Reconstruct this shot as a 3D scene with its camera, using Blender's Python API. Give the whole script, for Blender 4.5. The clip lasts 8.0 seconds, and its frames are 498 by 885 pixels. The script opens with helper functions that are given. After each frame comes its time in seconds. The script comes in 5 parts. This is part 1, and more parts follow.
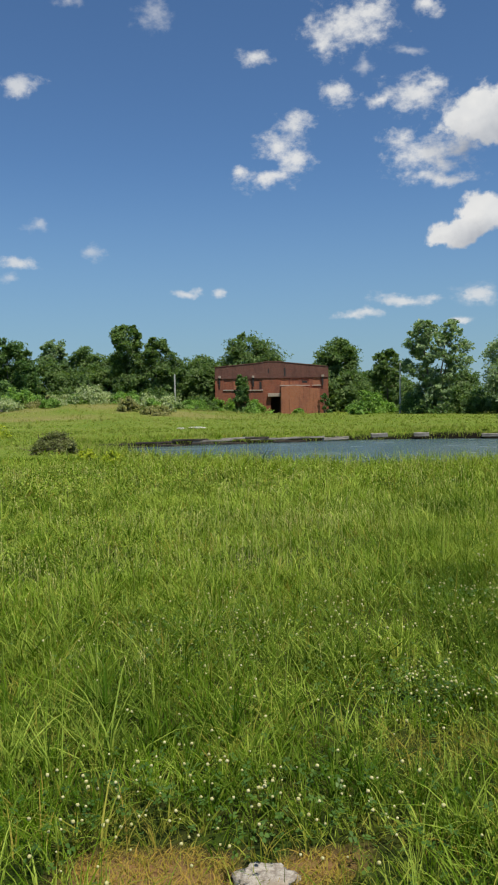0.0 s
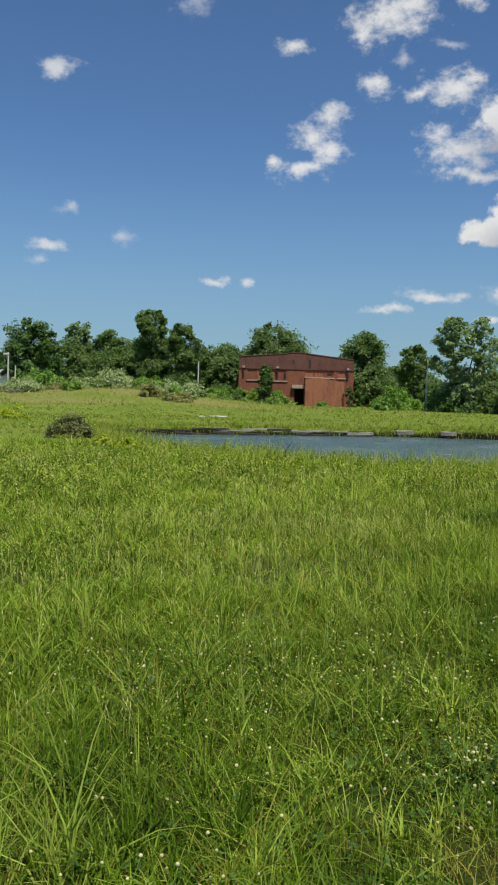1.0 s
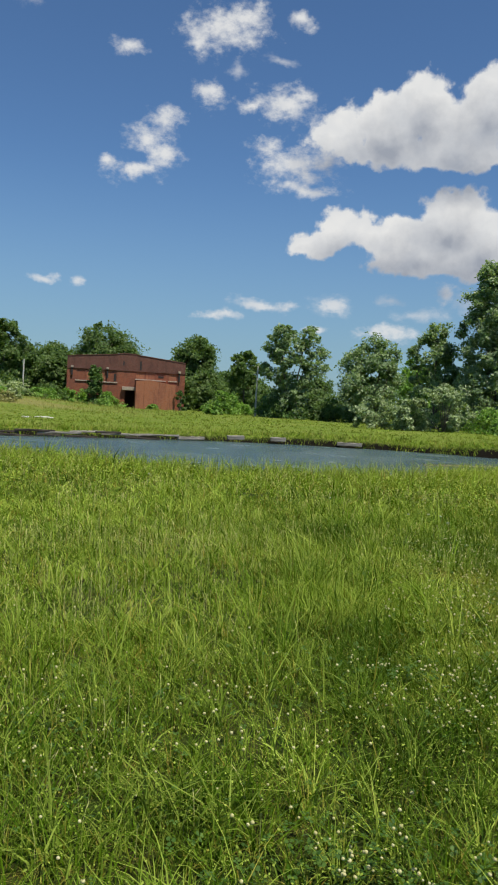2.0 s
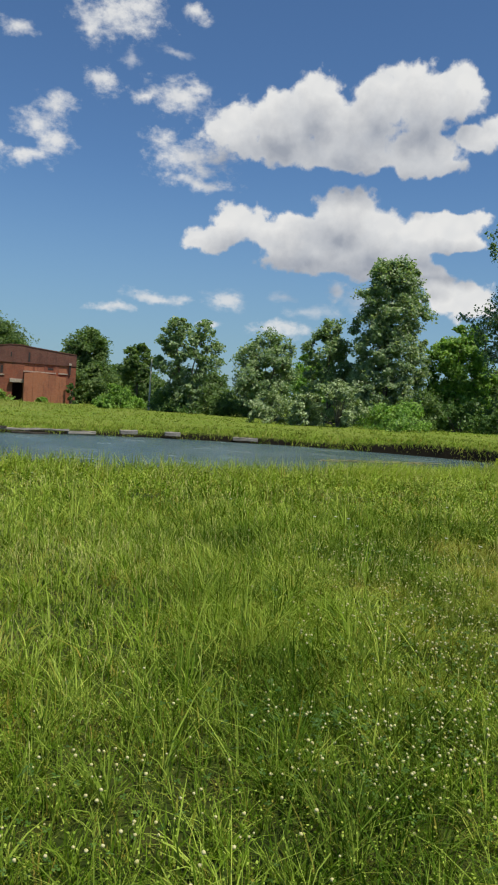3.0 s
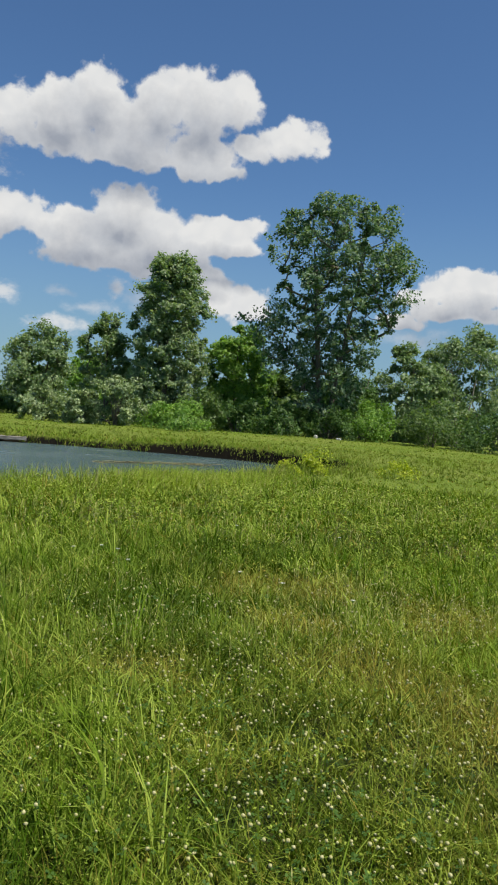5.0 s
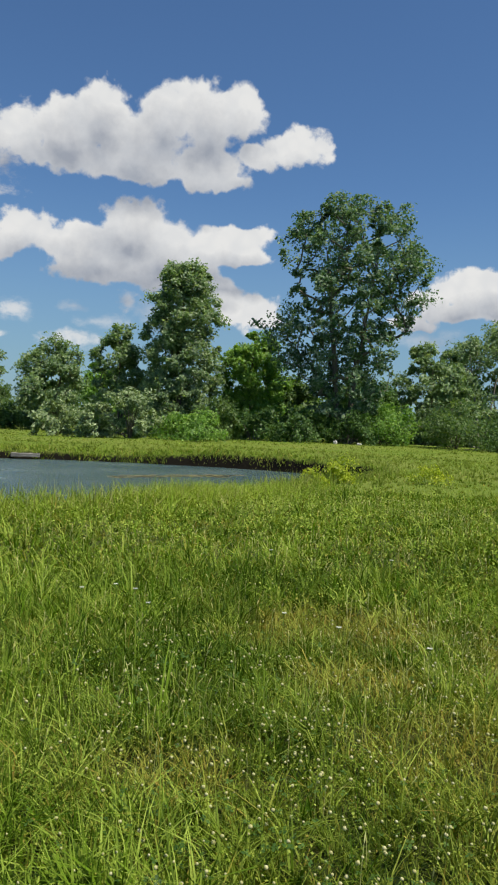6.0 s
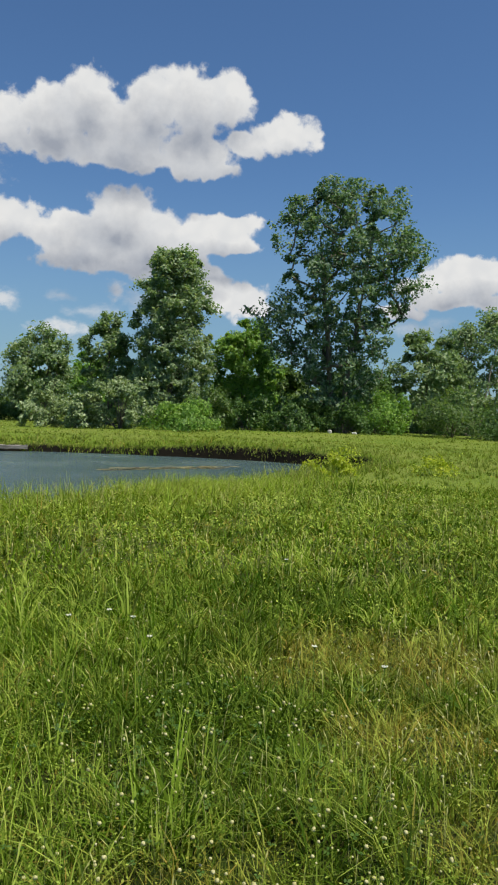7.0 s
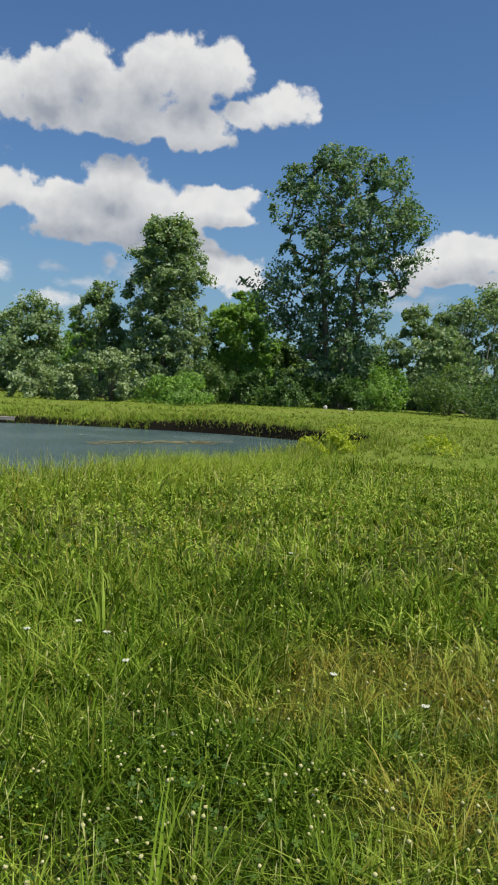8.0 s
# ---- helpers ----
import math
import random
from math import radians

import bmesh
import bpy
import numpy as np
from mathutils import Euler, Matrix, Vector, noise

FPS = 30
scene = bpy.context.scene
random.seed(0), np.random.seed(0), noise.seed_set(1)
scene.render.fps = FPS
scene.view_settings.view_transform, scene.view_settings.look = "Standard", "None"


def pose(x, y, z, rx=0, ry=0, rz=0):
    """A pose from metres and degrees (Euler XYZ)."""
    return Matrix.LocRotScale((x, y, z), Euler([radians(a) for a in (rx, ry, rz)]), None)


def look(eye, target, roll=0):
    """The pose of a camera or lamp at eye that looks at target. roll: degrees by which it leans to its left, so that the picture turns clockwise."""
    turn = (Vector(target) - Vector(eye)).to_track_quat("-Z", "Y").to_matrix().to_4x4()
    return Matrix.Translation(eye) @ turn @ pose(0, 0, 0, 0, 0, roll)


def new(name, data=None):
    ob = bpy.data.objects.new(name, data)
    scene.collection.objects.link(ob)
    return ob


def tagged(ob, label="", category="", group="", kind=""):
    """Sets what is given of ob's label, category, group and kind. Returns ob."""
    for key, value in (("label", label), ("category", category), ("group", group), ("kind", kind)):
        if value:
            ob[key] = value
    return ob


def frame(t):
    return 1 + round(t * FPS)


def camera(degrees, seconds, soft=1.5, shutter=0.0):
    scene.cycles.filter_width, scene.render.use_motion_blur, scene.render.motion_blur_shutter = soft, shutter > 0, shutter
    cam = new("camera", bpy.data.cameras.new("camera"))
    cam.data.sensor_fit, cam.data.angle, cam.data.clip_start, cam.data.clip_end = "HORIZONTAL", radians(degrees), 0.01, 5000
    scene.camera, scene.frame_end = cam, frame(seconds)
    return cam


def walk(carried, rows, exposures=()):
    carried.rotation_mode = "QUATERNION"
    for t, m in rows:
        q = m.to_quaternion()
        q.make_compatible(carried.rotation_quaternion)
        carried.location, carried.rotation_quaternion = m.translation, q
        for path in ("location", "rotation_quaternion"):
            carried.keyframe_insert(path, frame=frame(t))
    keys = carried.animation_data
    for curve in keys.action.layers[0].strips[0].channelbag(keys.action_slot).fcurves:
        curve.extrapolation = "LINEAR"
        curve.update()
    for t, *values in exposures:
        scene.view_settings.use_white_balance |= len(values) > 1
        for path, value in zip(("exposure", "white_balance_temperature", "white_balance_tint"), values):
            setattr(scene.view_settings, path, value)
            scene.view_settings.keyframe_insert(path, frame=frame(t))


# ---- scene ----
# ------------------------------------------------------------------ camera
cam = camera(34.54, 8.0, soft=2.0)
PATH = [
    (0.0, 0.000, 0.000, 1.621, -2.983, 0.965, 0.000),
    (0.5, -0.124, 0.490, 1.608, -3.589, -1.052, 2.928),
    (1.0, -0.021, 0.981, 1.610, -3.679, -1.538, 1.656),
    (1.5, -0.012, 1.423, 1.600, -3.681, -2.315, -0.605),
    (1.7, -0.009, 1.601, 1.600, -3.392, -2.890, -4.905),
    (2.8, 0.094, 2.457, 1.639, -2.944, -3.250, -16.031),
    (3.0, 0.145, 2.658, 1.601, -2.953, -3.620, -17.986),
    (3.1, 0.181, 2.764, 1.592, -2.633, -3.967, -20.689),
    (3.2, 0.223, 2.852, 1.597, -2.684, -4.511, -24.432),
    (3.5, 0.371, 3.071, 1.601, -1.908, -5.201, -33.116),
    (4.0, 0.650, 3.517, 1.613, -1.621, -4.829, -32.713),
    (4.5, 0.817, 3.948, 1.556, -1.802, -4.980, -33.352),
    (4.7, 0.889, 4.145, 1.585, -1.905, -5.212, -33.863),
    (5.8, 1.583, 5.342, 1.625, -1.681, -2.767, -32.478),
    (6.0, 1.605, 5.564, 1.595, -1.460, -2.643, -32.647),
    (6.5, 1.755, 6.025, 1.571, -1.935, -2.768, -33.783),
    (7.0, 1.997, 6.518, 1.611, -2.218, -2.290, -33.366),
    (7.5, 2.150, 7.012, 1.580, -3.686, -3.058, -32.962),
    (8.0, 2.490, 7.375, 1.570, -4.001, -3.171, -33.855),
]
walk(cam, [(t, pose(x, y, z, 90 + p, r, w)) for t, x, y, z, p, r, w in PATH], exposures=[(0.0, 0.0), (8.0, 0.0)])

# ------------------------------------------------------------------ sky and sun
SUN_EL, SUN_AZ = 64.0, 150.0   # degrees above the horizon; degrees clockwise from +y
sun_way = Vector((math.sin(radians(SUN_AZ)) * math.cos(radians(SUN_EL)), math.cos(radians(SUN_AZ)) * math.cos(radians(SUN_EL)), math.sin(radians(SUN_EL))))
sun = new("sun", bpy.data.lights.new("sun", "SUN"))
sun.data.energy, sun.data.angle, sun.data.color = 5.0, radians(0.53), (1.0, 0.94, 0.80)
sun.matrix_world = look(sun_way * 100, (0, 0, 0))

# cumulus: azimuth, elevation, half width, half height in degrees
CLOUD_FIBRES = [(7.26, 24.19, 2.97, 1.46), (5.58, 23.6, 1.21, 1.11), (8.83, 24.97, 1.53, 1.11), (12.69, 24.91, 1.0, 0.49), (0.66, 22.59, 1.28, 0.52), (6.38, 20.38, 1.48, 0.9), (3.51, 18.64, 1.17, 0.9), (2.61, 17.45, 1.6, 1.04), (3.44, 16.35, 1.52, 0.83), (1.38, 15.23, 2.09, 0.7), (-0.36, 15.51, 0.65, 0.49)]
CLOUD_SCRAPS = [(11.85, 19.92, 2.29, 1.18), (12.83, 20.7, 1.19, 0.7), (9.31, 19.82, 1.26, 0.45), (15.69, 18.12, 2.05, 1.74), (12.64, 16.23, 2.68, 1.39), (10.75, 17.36, 1.31, 0.76), (13.28, 14.84, 2.88, 0.56), (14.9, 16.88, 1.82, 1.39)]
CLOUD_FAINT = [(8.47, 21.95, 0.75, 0.42), (11.21, 22.66, 0.98, 0.31), (-6.21, 25.05, 1.23, 0.83), (-11.95, 25.57, 0.85, 0.35), (-14.59, 11.85, 0.78, 0.45), (-10.62, 10.3, 0.85, 0.52), (-16.48, 8.46, 0.63, 0.35), (15.91, 6.94, 1.54, 0.76), (20.02, 7.47, 0.91, 0.35), (22.32, 6.48, 2.1, 0.49), (26.5, 7.6, 3.0, 1.2), (44.5, 6.2, 2.4, 0.8)]
CLOUD_LOW = [(-15.32, 20.53, 1.41, 0.76), (-16.0, 9.5, 1.55, 0.49), (-4.43, 7.69, 0.98, 0.31), (-1.92, 7.53, 0.6, 0.35), (11.1, 6.78, 2.63, 0.49), (7.91, 5.83, 1.68, 0.35), (15.83, 6.93, 1.2, 0.7), (14.7, 5.35, 0.98, 0.21), (19.82, 5.22, 2.16, 0.59), (23.6, 7.89, 0.77, 0.9)]
CLOUD_BIG = [(15.77, 18.19, 2.55, 1.53), (19.28, 19.0, 2.99, 1.94), (21.57, 20.18, 2.5, 2.02), (24.09, 18.57, 3.84, 2.34), (26.3, 20.45, 2.5, 2.18), (29.05, 20.27, 2.5, 2.42), (30.93, 20.8, 2.07, 1.7), (28.91, 17.32, 3.38, 1.41), (24.23, 17.0, 3.59, 0.95), (32.32, 18.0, 1.7, 0.81), (35.13, 18.83, 2.48, 1.29)]
CLOUD_SECOND = [(16.97, 12.46, 1.86, 1.13), (14.6, 11.2, 2.0, 1.0), (19.03, 11.67, 2.47, 1.29), (21.08, 11.05, 3.29, 1.62), (23.91, 13.2, 2.49, 1.6), (26.19, 12.1, 2.48, 1.62), (29.72, 12.24, 3.72, 1.21), (31.6, 12.85, 2.28, 0.73), (32.11, 11.38, 2.06, 0.65), (27.86, 10.85, 3.29, 1.01), (21.6, 11.9, 4.4, 1.5), (24.5, 11.4, 4.0, 1.6), (16.6, 12.1, 2.1, 1.5), (23.7, 13.4, 2.7, 1.7)]
CLOUD_THIRD = [(31.61, 7.95, 2.65, 1.5), (32.82, 7.23, 1.9, 0.8), (29.95, 9.22, 1.9, 1.0)]
CLOUD_RIGHT = [(47.09, 9.84, 2.54, 1.01), (49.51, 10.05, 2.46, 1.05), (45.04, 9.0, 1.64, 0.73), (46.79, 8.32, 2.86, 0.61), (49.01, 8.93, 2.45, 0.73), (52.64, 9.35, 2.87, 1.13), (43.9, 7.4, 1.6, 0.5)]
CLOUD_BASES = [(23.44, 17.0, 5.06, 1.0), (19.8, 17.24, 3.81, 1.13), (29.36, 16.42, 2.95, 0.65), (23.14, 10.02, 4.93, 1.05), (30.54, 11.39, 2.89, 0.73), (27.91, 10.08, 3.28, 0.61), (47.93, 8.05, 3.67, 0.65)]


class Nodes:
    """Short hand for node trees."""

    def __init__(self, tree):
        self.tree = tree
        tree.nodes.clear()

    def add(self, kind, **values):
        node = self.tree.nodes.new(kind)
        for key, value in values.items():
            setattr(node, key, value)
        return node

    def link(self, a, b):
        self.tree.links.new(a, b)

    def put(self, socket, value):
        if isinstance(value, bpy.types.NodeSocket):
            self.tree.links.new(value, socket)
        else:
            socket.default_value = value

    def math(self, op, a, b=0.0, c=0.0, clamp=False):
        node = self.add("ShaderNodeMath", operation=op, use_clamp=clamp)
        for socket, value in zip(node.inputs, (a, b, c)):
            self.put(socket, value)
        return node.outputs[0]

    def vector(self, op, a, b=(0, 0, 0), c=(0, 0, 0)):
        node = self.add("ShaderNodeVectorMath", operation=op)
        for socket, value in zip(node.inputs, (a, b, c)):
            self.put(socket, value)
        return node.outputs["Value"] if op in ("LENGTH", "DISTANCE", "DOT_PRODUCT") else node.outputs[0]

    def noise(self, vec, scale, detail=4.0, rough=0.55):
        node = self.add("ShaderNodeTexNoise")
        self.put(node.inputs["Vector"], vec)
        node.inputs["Scale"].default_value, node.inputs["Detail"].default_value, node.inputs["Roughness"].default_value = scale, detail, rough
        return node

    def span(self, value, a, b, lo=0.0, hi=1.0, smooth=True):
        node = self.add("ShaderNodeMapRange", interpolation_type="SMOOTHSTEP" if smooth else "LINEAR")
        for socket, v in zip(node.inputs, (value, a, b, lo, hi)):
            self.put(socket, v)
        return node.outputs[0]

    def mix(self, fac, a, b, blend="MIX"):
        node = self.add("ShaderNodeMix", data_type="RGBA", blend_type=blend)
        for socket, value in ((node.inputs[0], fac), (node.inputs[6], a), (node.inputs[7], b)):
            if isinstance(value, tuple) and len(value) == 3:
                value = (*value, 1)
            self.put(socket, value)
        return node.outputs[2]


def blobs(n, where, lists, soft):
    """The least scaled distance from a place in the sky to any of the ellipses."""
    best = None
    for az, el, rx, ry in lists:
        p = n.vector("MULTIPLY_ADD", where, (1 / rx, 1 / ry, 0), (-az / rx, -el / ry, 0))
        d = n.vector("LENGTH", p)
        best = d if best is None else n.math("SMOOTH_MIN", best, d, soft)
    return best


world = bpy.data.worlds.new("sky")
scene.world = world
world.use_nodes = True
n = Nodes(world.node_tree)
sky = n.add("ShaderNodeTexSky", sky_type="NISHITA", sun_disc=False)
sky.sun_elevation, sky.sun_rotation = radians(SUN_EL), radians(SUN_AZ)
sky.altitude, sky.air_density, sky.dust_density, sky.ozone_density = 200, 1.0, 0.3, 2.5
coord = n.add("ShaderNodeTexCoord").outputs["Generated"]
xyz = n.add("ShaderNodeSeparateXYZ")
n.link(coord, xyz.inputs[0])
azimuth = n.math("MULTIPLY", n.math("ARCTAN2", xyz.outputs[0], xyz.outputs[1]), 180 / math.pi)
elevation = n.math("MULTIPLY", n.math("ARCSINE", xyz.outputs[2]), 180 / math.pi)
flat = n.add("ShaderNodeCombineXYZ")
n.link(azimuth, flat.inputs[0]), n.link(elevation, flat.inputs[1])
warp = n.noise(coord, 24.0, 5.0, 0.5)
place = n.vector("ADD", flat.outputs[0], n.vector("MULTIPLY", n.vector("SUBTRACT", warp.outputs["Color"], (0.5, 0.5, 0.5)), (2.0, 1.6, 0)))
lump = n.noise(coord, 46.0, 8.0, 0.56).outputs["Fac"]
ragged = n.math("SUBTRACT", lump, 0.5)
fibre = n.math("SUBTRACT", n.noise(n.vector("MULTIPLY", coord, (1.0, 1.0, 1.5)), 58.0, 8.0, 0.62).outputs["Fac"], 0.5)
puffs = None
for scale, share in ((26.0, 0.40), (62.0, 0.34)):
    cell = n.add("ShaderNodeTexVoronoi", feature="SMOOTH_F1")
    n.link(n.vector("ADD", coord, n.vector("MULTIPLY", warp.outputs["Color"], (0.02, 0.02, 0.02))), cell.inputs["Vector"])
    cell.inputs["Scale"].default_value, cell.inputs["Smoothness"].default_value = scale, 0.35
    lobe = n.math("MULTIPLY", n.math("SUBTRACT", cell.outputs["Distance"], 0.45), share)
    puffs = lobe if puffs is None else n.math("ADD", puffs, lobe)
HEAVY = CLOUD_BIG + CLOUD_SECOND + CLOUD_RIGHT + CLOUD_BASES
body = blobs(n, place, HEAVY + CLOUD_THIRD, 0.18)
thick = n.math("ADD", n.math("ADD", body, n.math("MULTIPLY", puffs, 0.7)), n.math("MULTIPLY", ragged, 1.25))
cover = n.math("MULTIPLY", n.span(thick, 1.14, 0.80), n.span(body, 1.36, 1.14))
for group, rough, edge, core, most in ((CLOUD_FIBRES + CLOUD_SCRAPS, 2.6, 1.20, -0.15, 0.92), (CLOUD_LOW, 2.2, 1.20, 0.05, 0.80), (CLOUD_FAINT, 2.6, 1.35, -0.3, 0.50)):
    near = n.math("ADD", blobs(n, place, group, 0.2), n.math("MULTIPLY", fibre, rough))
    cover = n.math("MAXIMUM", cover, n.span(near, edge, core, 0.0, most))
# the sun stands high, so what has more cloud above it is greyer
above_it = n.math("ADD", blobs(n, n.vector("ADD", place, (0.4, 2.1, 0)), HEAVY, 0.5), n.math("ADD", n.math("MULTIPLY", ragged, 1.1), n.math("MULTIPLY", puffs, 0.5)))
cloud_colour = n.mix(n.span(above_it, 1.45, 0.0, 0.0, 1.0, False), (0.79, 0.79, 0.78), (0.33, 0.36, 0.42))
cloud_colour = n.mix(n.span(puffs, -0.10, 0.20, 0.0, 0.22), cloud_colour, (0.50, 0.54, 0.60))
SKY_STRENGTH = 0.085
blue = n.mix(1.0, sky.outputs[0], (SKY_STRENGTH * 0.72, SKY_STRENGTH * 0.95, SKY_STRENGTH * 1.16), "MULTIPLY")
haze = n.mix(n.span(elevation, 17.0, -1.0, 0.0, 0.62), blue, (0.215, 0.350, 0.455))
above = n.mix(cover, haze, cloud_colour)
back = n.add("ShaderNodeBackground")
n.link(above, back.inputs[0])
out = n.add("ShaderNodeOutputWorld")
n.link(back.outputs[0], out.inputs[0])


# ------------------------------------------------------------------ materials
def material(name):
    m = bpy.data.materials.new(name)
    m.use_nodes = True
    k = Nodes(m.node_tree)
    return m, k


def finish(k, shader):
    o = k.add("ShaderNodeOutputMaterial")
    k.link(shader, o.inputs[0])


def principled(k, colour, rough=0.8, bump=None, bump_size=0.02, metallic=0.0, specular=0.5):
    p = k.add("ShaderNodeBsdfPrincipled")
    k.put(p.inputs["Base Color"], colour if isinstance(colour, bpy.types.NodeSocket) else (*colour, 1))
    k.put(p.inputs["Roughness"], rough)
    p.inputs["Metallic"].default_value = metallic
    p.inputs["Specular IOR Level"].default_value = specular
    if bump is not None:
        b = k.add("ShaderNodeBump")
        b.inputs["Strength"].default_value, b.inputs["Distance"].default_value = 0.7, bump_size
        k.link(bump, b.inputs["Height"])
        k.link(b.outputs[0], p.inputs["Normal"])
    return p.outputs[0]


def where(k):
    return k.add("ShaderNodeTexCoord").outputs["Object"]


def skyward(k, share):
    """A surface normal turned part of the way up, for leaves that curl."""
    g = k.add("ShaderNodeNewGeometry").outputs["Normal"]
    v = k.vector("MULTIPLY_ADD", g, (1 - share, 1 - share, 1 - share), (0, 0, share))
    return k.vector("NORMALIZE", v)


def leafy(k, c, rough, specular, tint, through_light, share):
    p = k.add("ShaderNodeBsdfPrincipled")
    k.link(c, p.inputs["Base Color"])
    p.inputs["Roughness"].default_value, p.inputs["Specular IOR Level"].default_value = rough, specular
    t = k.add("ShaderNodeBsdfTranslucent")
    k.link(k.mix(1.0, c, tint, "MULTIPLY"), t.inputs[0])
    k.link(skyward(k, share), p.inputs["Normal"])
    mx = k.add("ShaderNodeMixShader")
    mx.inputs[0].default_value = through_light
    k.link(p.outputs[0], mx.inputs[1]), k.link(t.outputs[0], mx.inputs[2])
    finish(k, mx.outputs[0])


def foliage(name, dark, mid, light, through_light=0.35, patch=0.6, rough=0.6):
    """Leaves: each its own shade, patches of fresher growth, light shining through."""
    m, k = material(name)
    rnd = k.add("ShaderNodeNewGeometry").outputs["Random Per Island"]
    big = k.noise(where(k), patch, 3.0).outputs["Fac"]
    c = k.mix(k.span(big, 0.35, 0.65), dark, mid)
    c = k.mix(k.math("MULTIPLY", k.span(rnd, 0.45, 1.0), 0.8), c, light)
    leafy(k, c, rough - 0.1, 0.3, (1.2, 1.3, 0.5), through_light, 0.25)
    return m


def grass_material(name, dark, mid, light, dry, through_light=0.27):
    """Blades: patches of darker and yellower growth; the attribute "dry" turns them to straw."""
    m, k = material(name)
    rnd = k.add("ShaderNodeNewGeometry").outputs["Random Per Island"]
    pos = where(k)
    big = k.noise(pos, 0.55, 4.0).outputs["Fac"]
    far = k.noise(pos, 0.13, 3.0).outputs["Fac"]
    c = k.mix(k.span(big, 0.30, 0.58, 0.25, 1.0), dark, mid)
    c = k.mix(k.math("MULTIPLY", k.span(far, 0.42, 0.7), 0.25), c, light)
    c = k.mix(k.math("MULTIPLY", k.span(rnd, 0.4, 1.0), 0.5), c, light)
    at = k.add("ShaderNodeAttribute", attribute_name="dry")
    c = k.mix(at.outputs["Fac"], c, dry)
    tint = k.add("ShaderNodeAttribute", attribute_name="tint").outputs["Fac"]
    c = k.mix(k.span(tint, 0.0, 1.0, 0.0, 0.8, False), c, light)
    c = k.mix(k.span(tint, 0.0, -1.0, 0.0, 0.9, False), c, dark)
    rich = k.add("ShaderNodeAttribute", attribute_name="lush")
    c = k.mix(k.math("MULTIPLY", rich.outputs["Fac"], k.span(rnd, 1.0, 0.2, 0.45, 1.0)), c, (0.036, 0.084, 0.003))
    leafy(k, c, 0.55, 0.07, (1.25, 1.2, 0.35), through_light, 0.2)
    return m


def ground_material():
    m, k = material("meadow_ground")
    pos = where(k)
    fine = k.noise(pos, 9.0, 6.0, 0.65).outputs["Fac"]
    big = k.noise(pos, 0.22, 4.0).outputs["Fac"]
    # near ground: shade between the blades is darkened into the soil colour
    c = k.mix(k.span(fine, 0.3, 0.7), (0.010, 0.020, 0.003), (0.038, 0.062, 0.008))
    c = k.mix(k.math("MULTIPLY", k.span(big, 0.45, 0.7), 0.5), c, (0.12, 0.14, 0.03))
    c = k.mix(k.span(k.noise(pos, 3.0, 5.0).outputs["Fac"], 0.42, 0.66, 0.0, 0.45), c, (0.060, 0.046, 0.014))
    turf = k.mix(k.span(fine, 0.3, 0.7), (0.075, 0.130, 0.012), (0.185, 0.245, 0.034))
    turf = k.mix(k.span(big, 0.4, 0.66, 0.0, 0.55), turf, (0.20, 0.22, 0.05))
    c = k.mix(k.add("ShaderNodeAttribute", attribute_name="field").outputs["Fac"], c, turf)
    c = k.mix(k.add("ShaderNodeAttribute", attribute_name="straw").outputs["Fac"], c, (0.23, 0.195, 0.075))
    soil = k.add("ShaderNodeAttribute", attribute_name="soil").outputs["Fac"]
    earth = k.mix(fine, (0.10, 0.055, 0.025), (0.34, 0.20, 0.085))
    c = k.mix(soil, c, earth)
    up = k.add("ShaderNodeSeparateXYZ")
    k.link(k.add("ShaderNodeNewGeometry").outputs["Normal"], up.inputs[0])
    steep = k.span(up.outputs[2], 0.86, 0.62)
    # steep banks go near-black: wet soil with the undercut's shade put into the colour
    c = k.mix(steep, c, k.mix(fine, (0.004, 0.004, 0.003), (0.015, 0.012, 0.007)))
    finish(k, principled(k, c, 0.95, fine, 0.05, specular=0.1))
    return m


def water_material():
    m, k = material("pond_water")
    pos = where(k)
    ripple = k.noise(k.vector("MULTIPLY", pos, (1.0, 2.2, 1.0)), 2.6, 5.0, 0.6).outputs["Fac"]
    wide = k.noise(pos, 0.35, 3.0).outputs["Fac"]
    c = k.mix(k.span(wide, 0.4, 0.65), (0.058, 0.098, 0.098), (0.085, 0.125, 0.115))
    finish(k, principled(k, c, k.span(wide, 0.35, 0.7, 0.20, 0.28), ripple, 0.16, specular=0.5))
    return m


def plain(name, a, b, scale, rough=0.85, bump=0.01, stretch=(1, 1, 1), blotch=None):
    """A surface with fine grain and, over it, broader stains."""
    m, k = material(name)
    pos = k.vector("MULTIPLY", where(k), stretch)
    g = k.noise(pos, scale, 6.0, 0.65).outputs["Fac"]
    c = k.mix(k.span(g, 0.32, 0.68), a, b)
    if blotch:
        s = k.noise(where(k), scale * 0.12, 4.0).outputs["Fac"]
        c = k.mix(k.math("MULTIPLY", k.span(s, 0.48, 0.68), 0.75), c, blotch)
    finish(k, principled(k, c, rough, g, bump, specular=0.25))
    return m


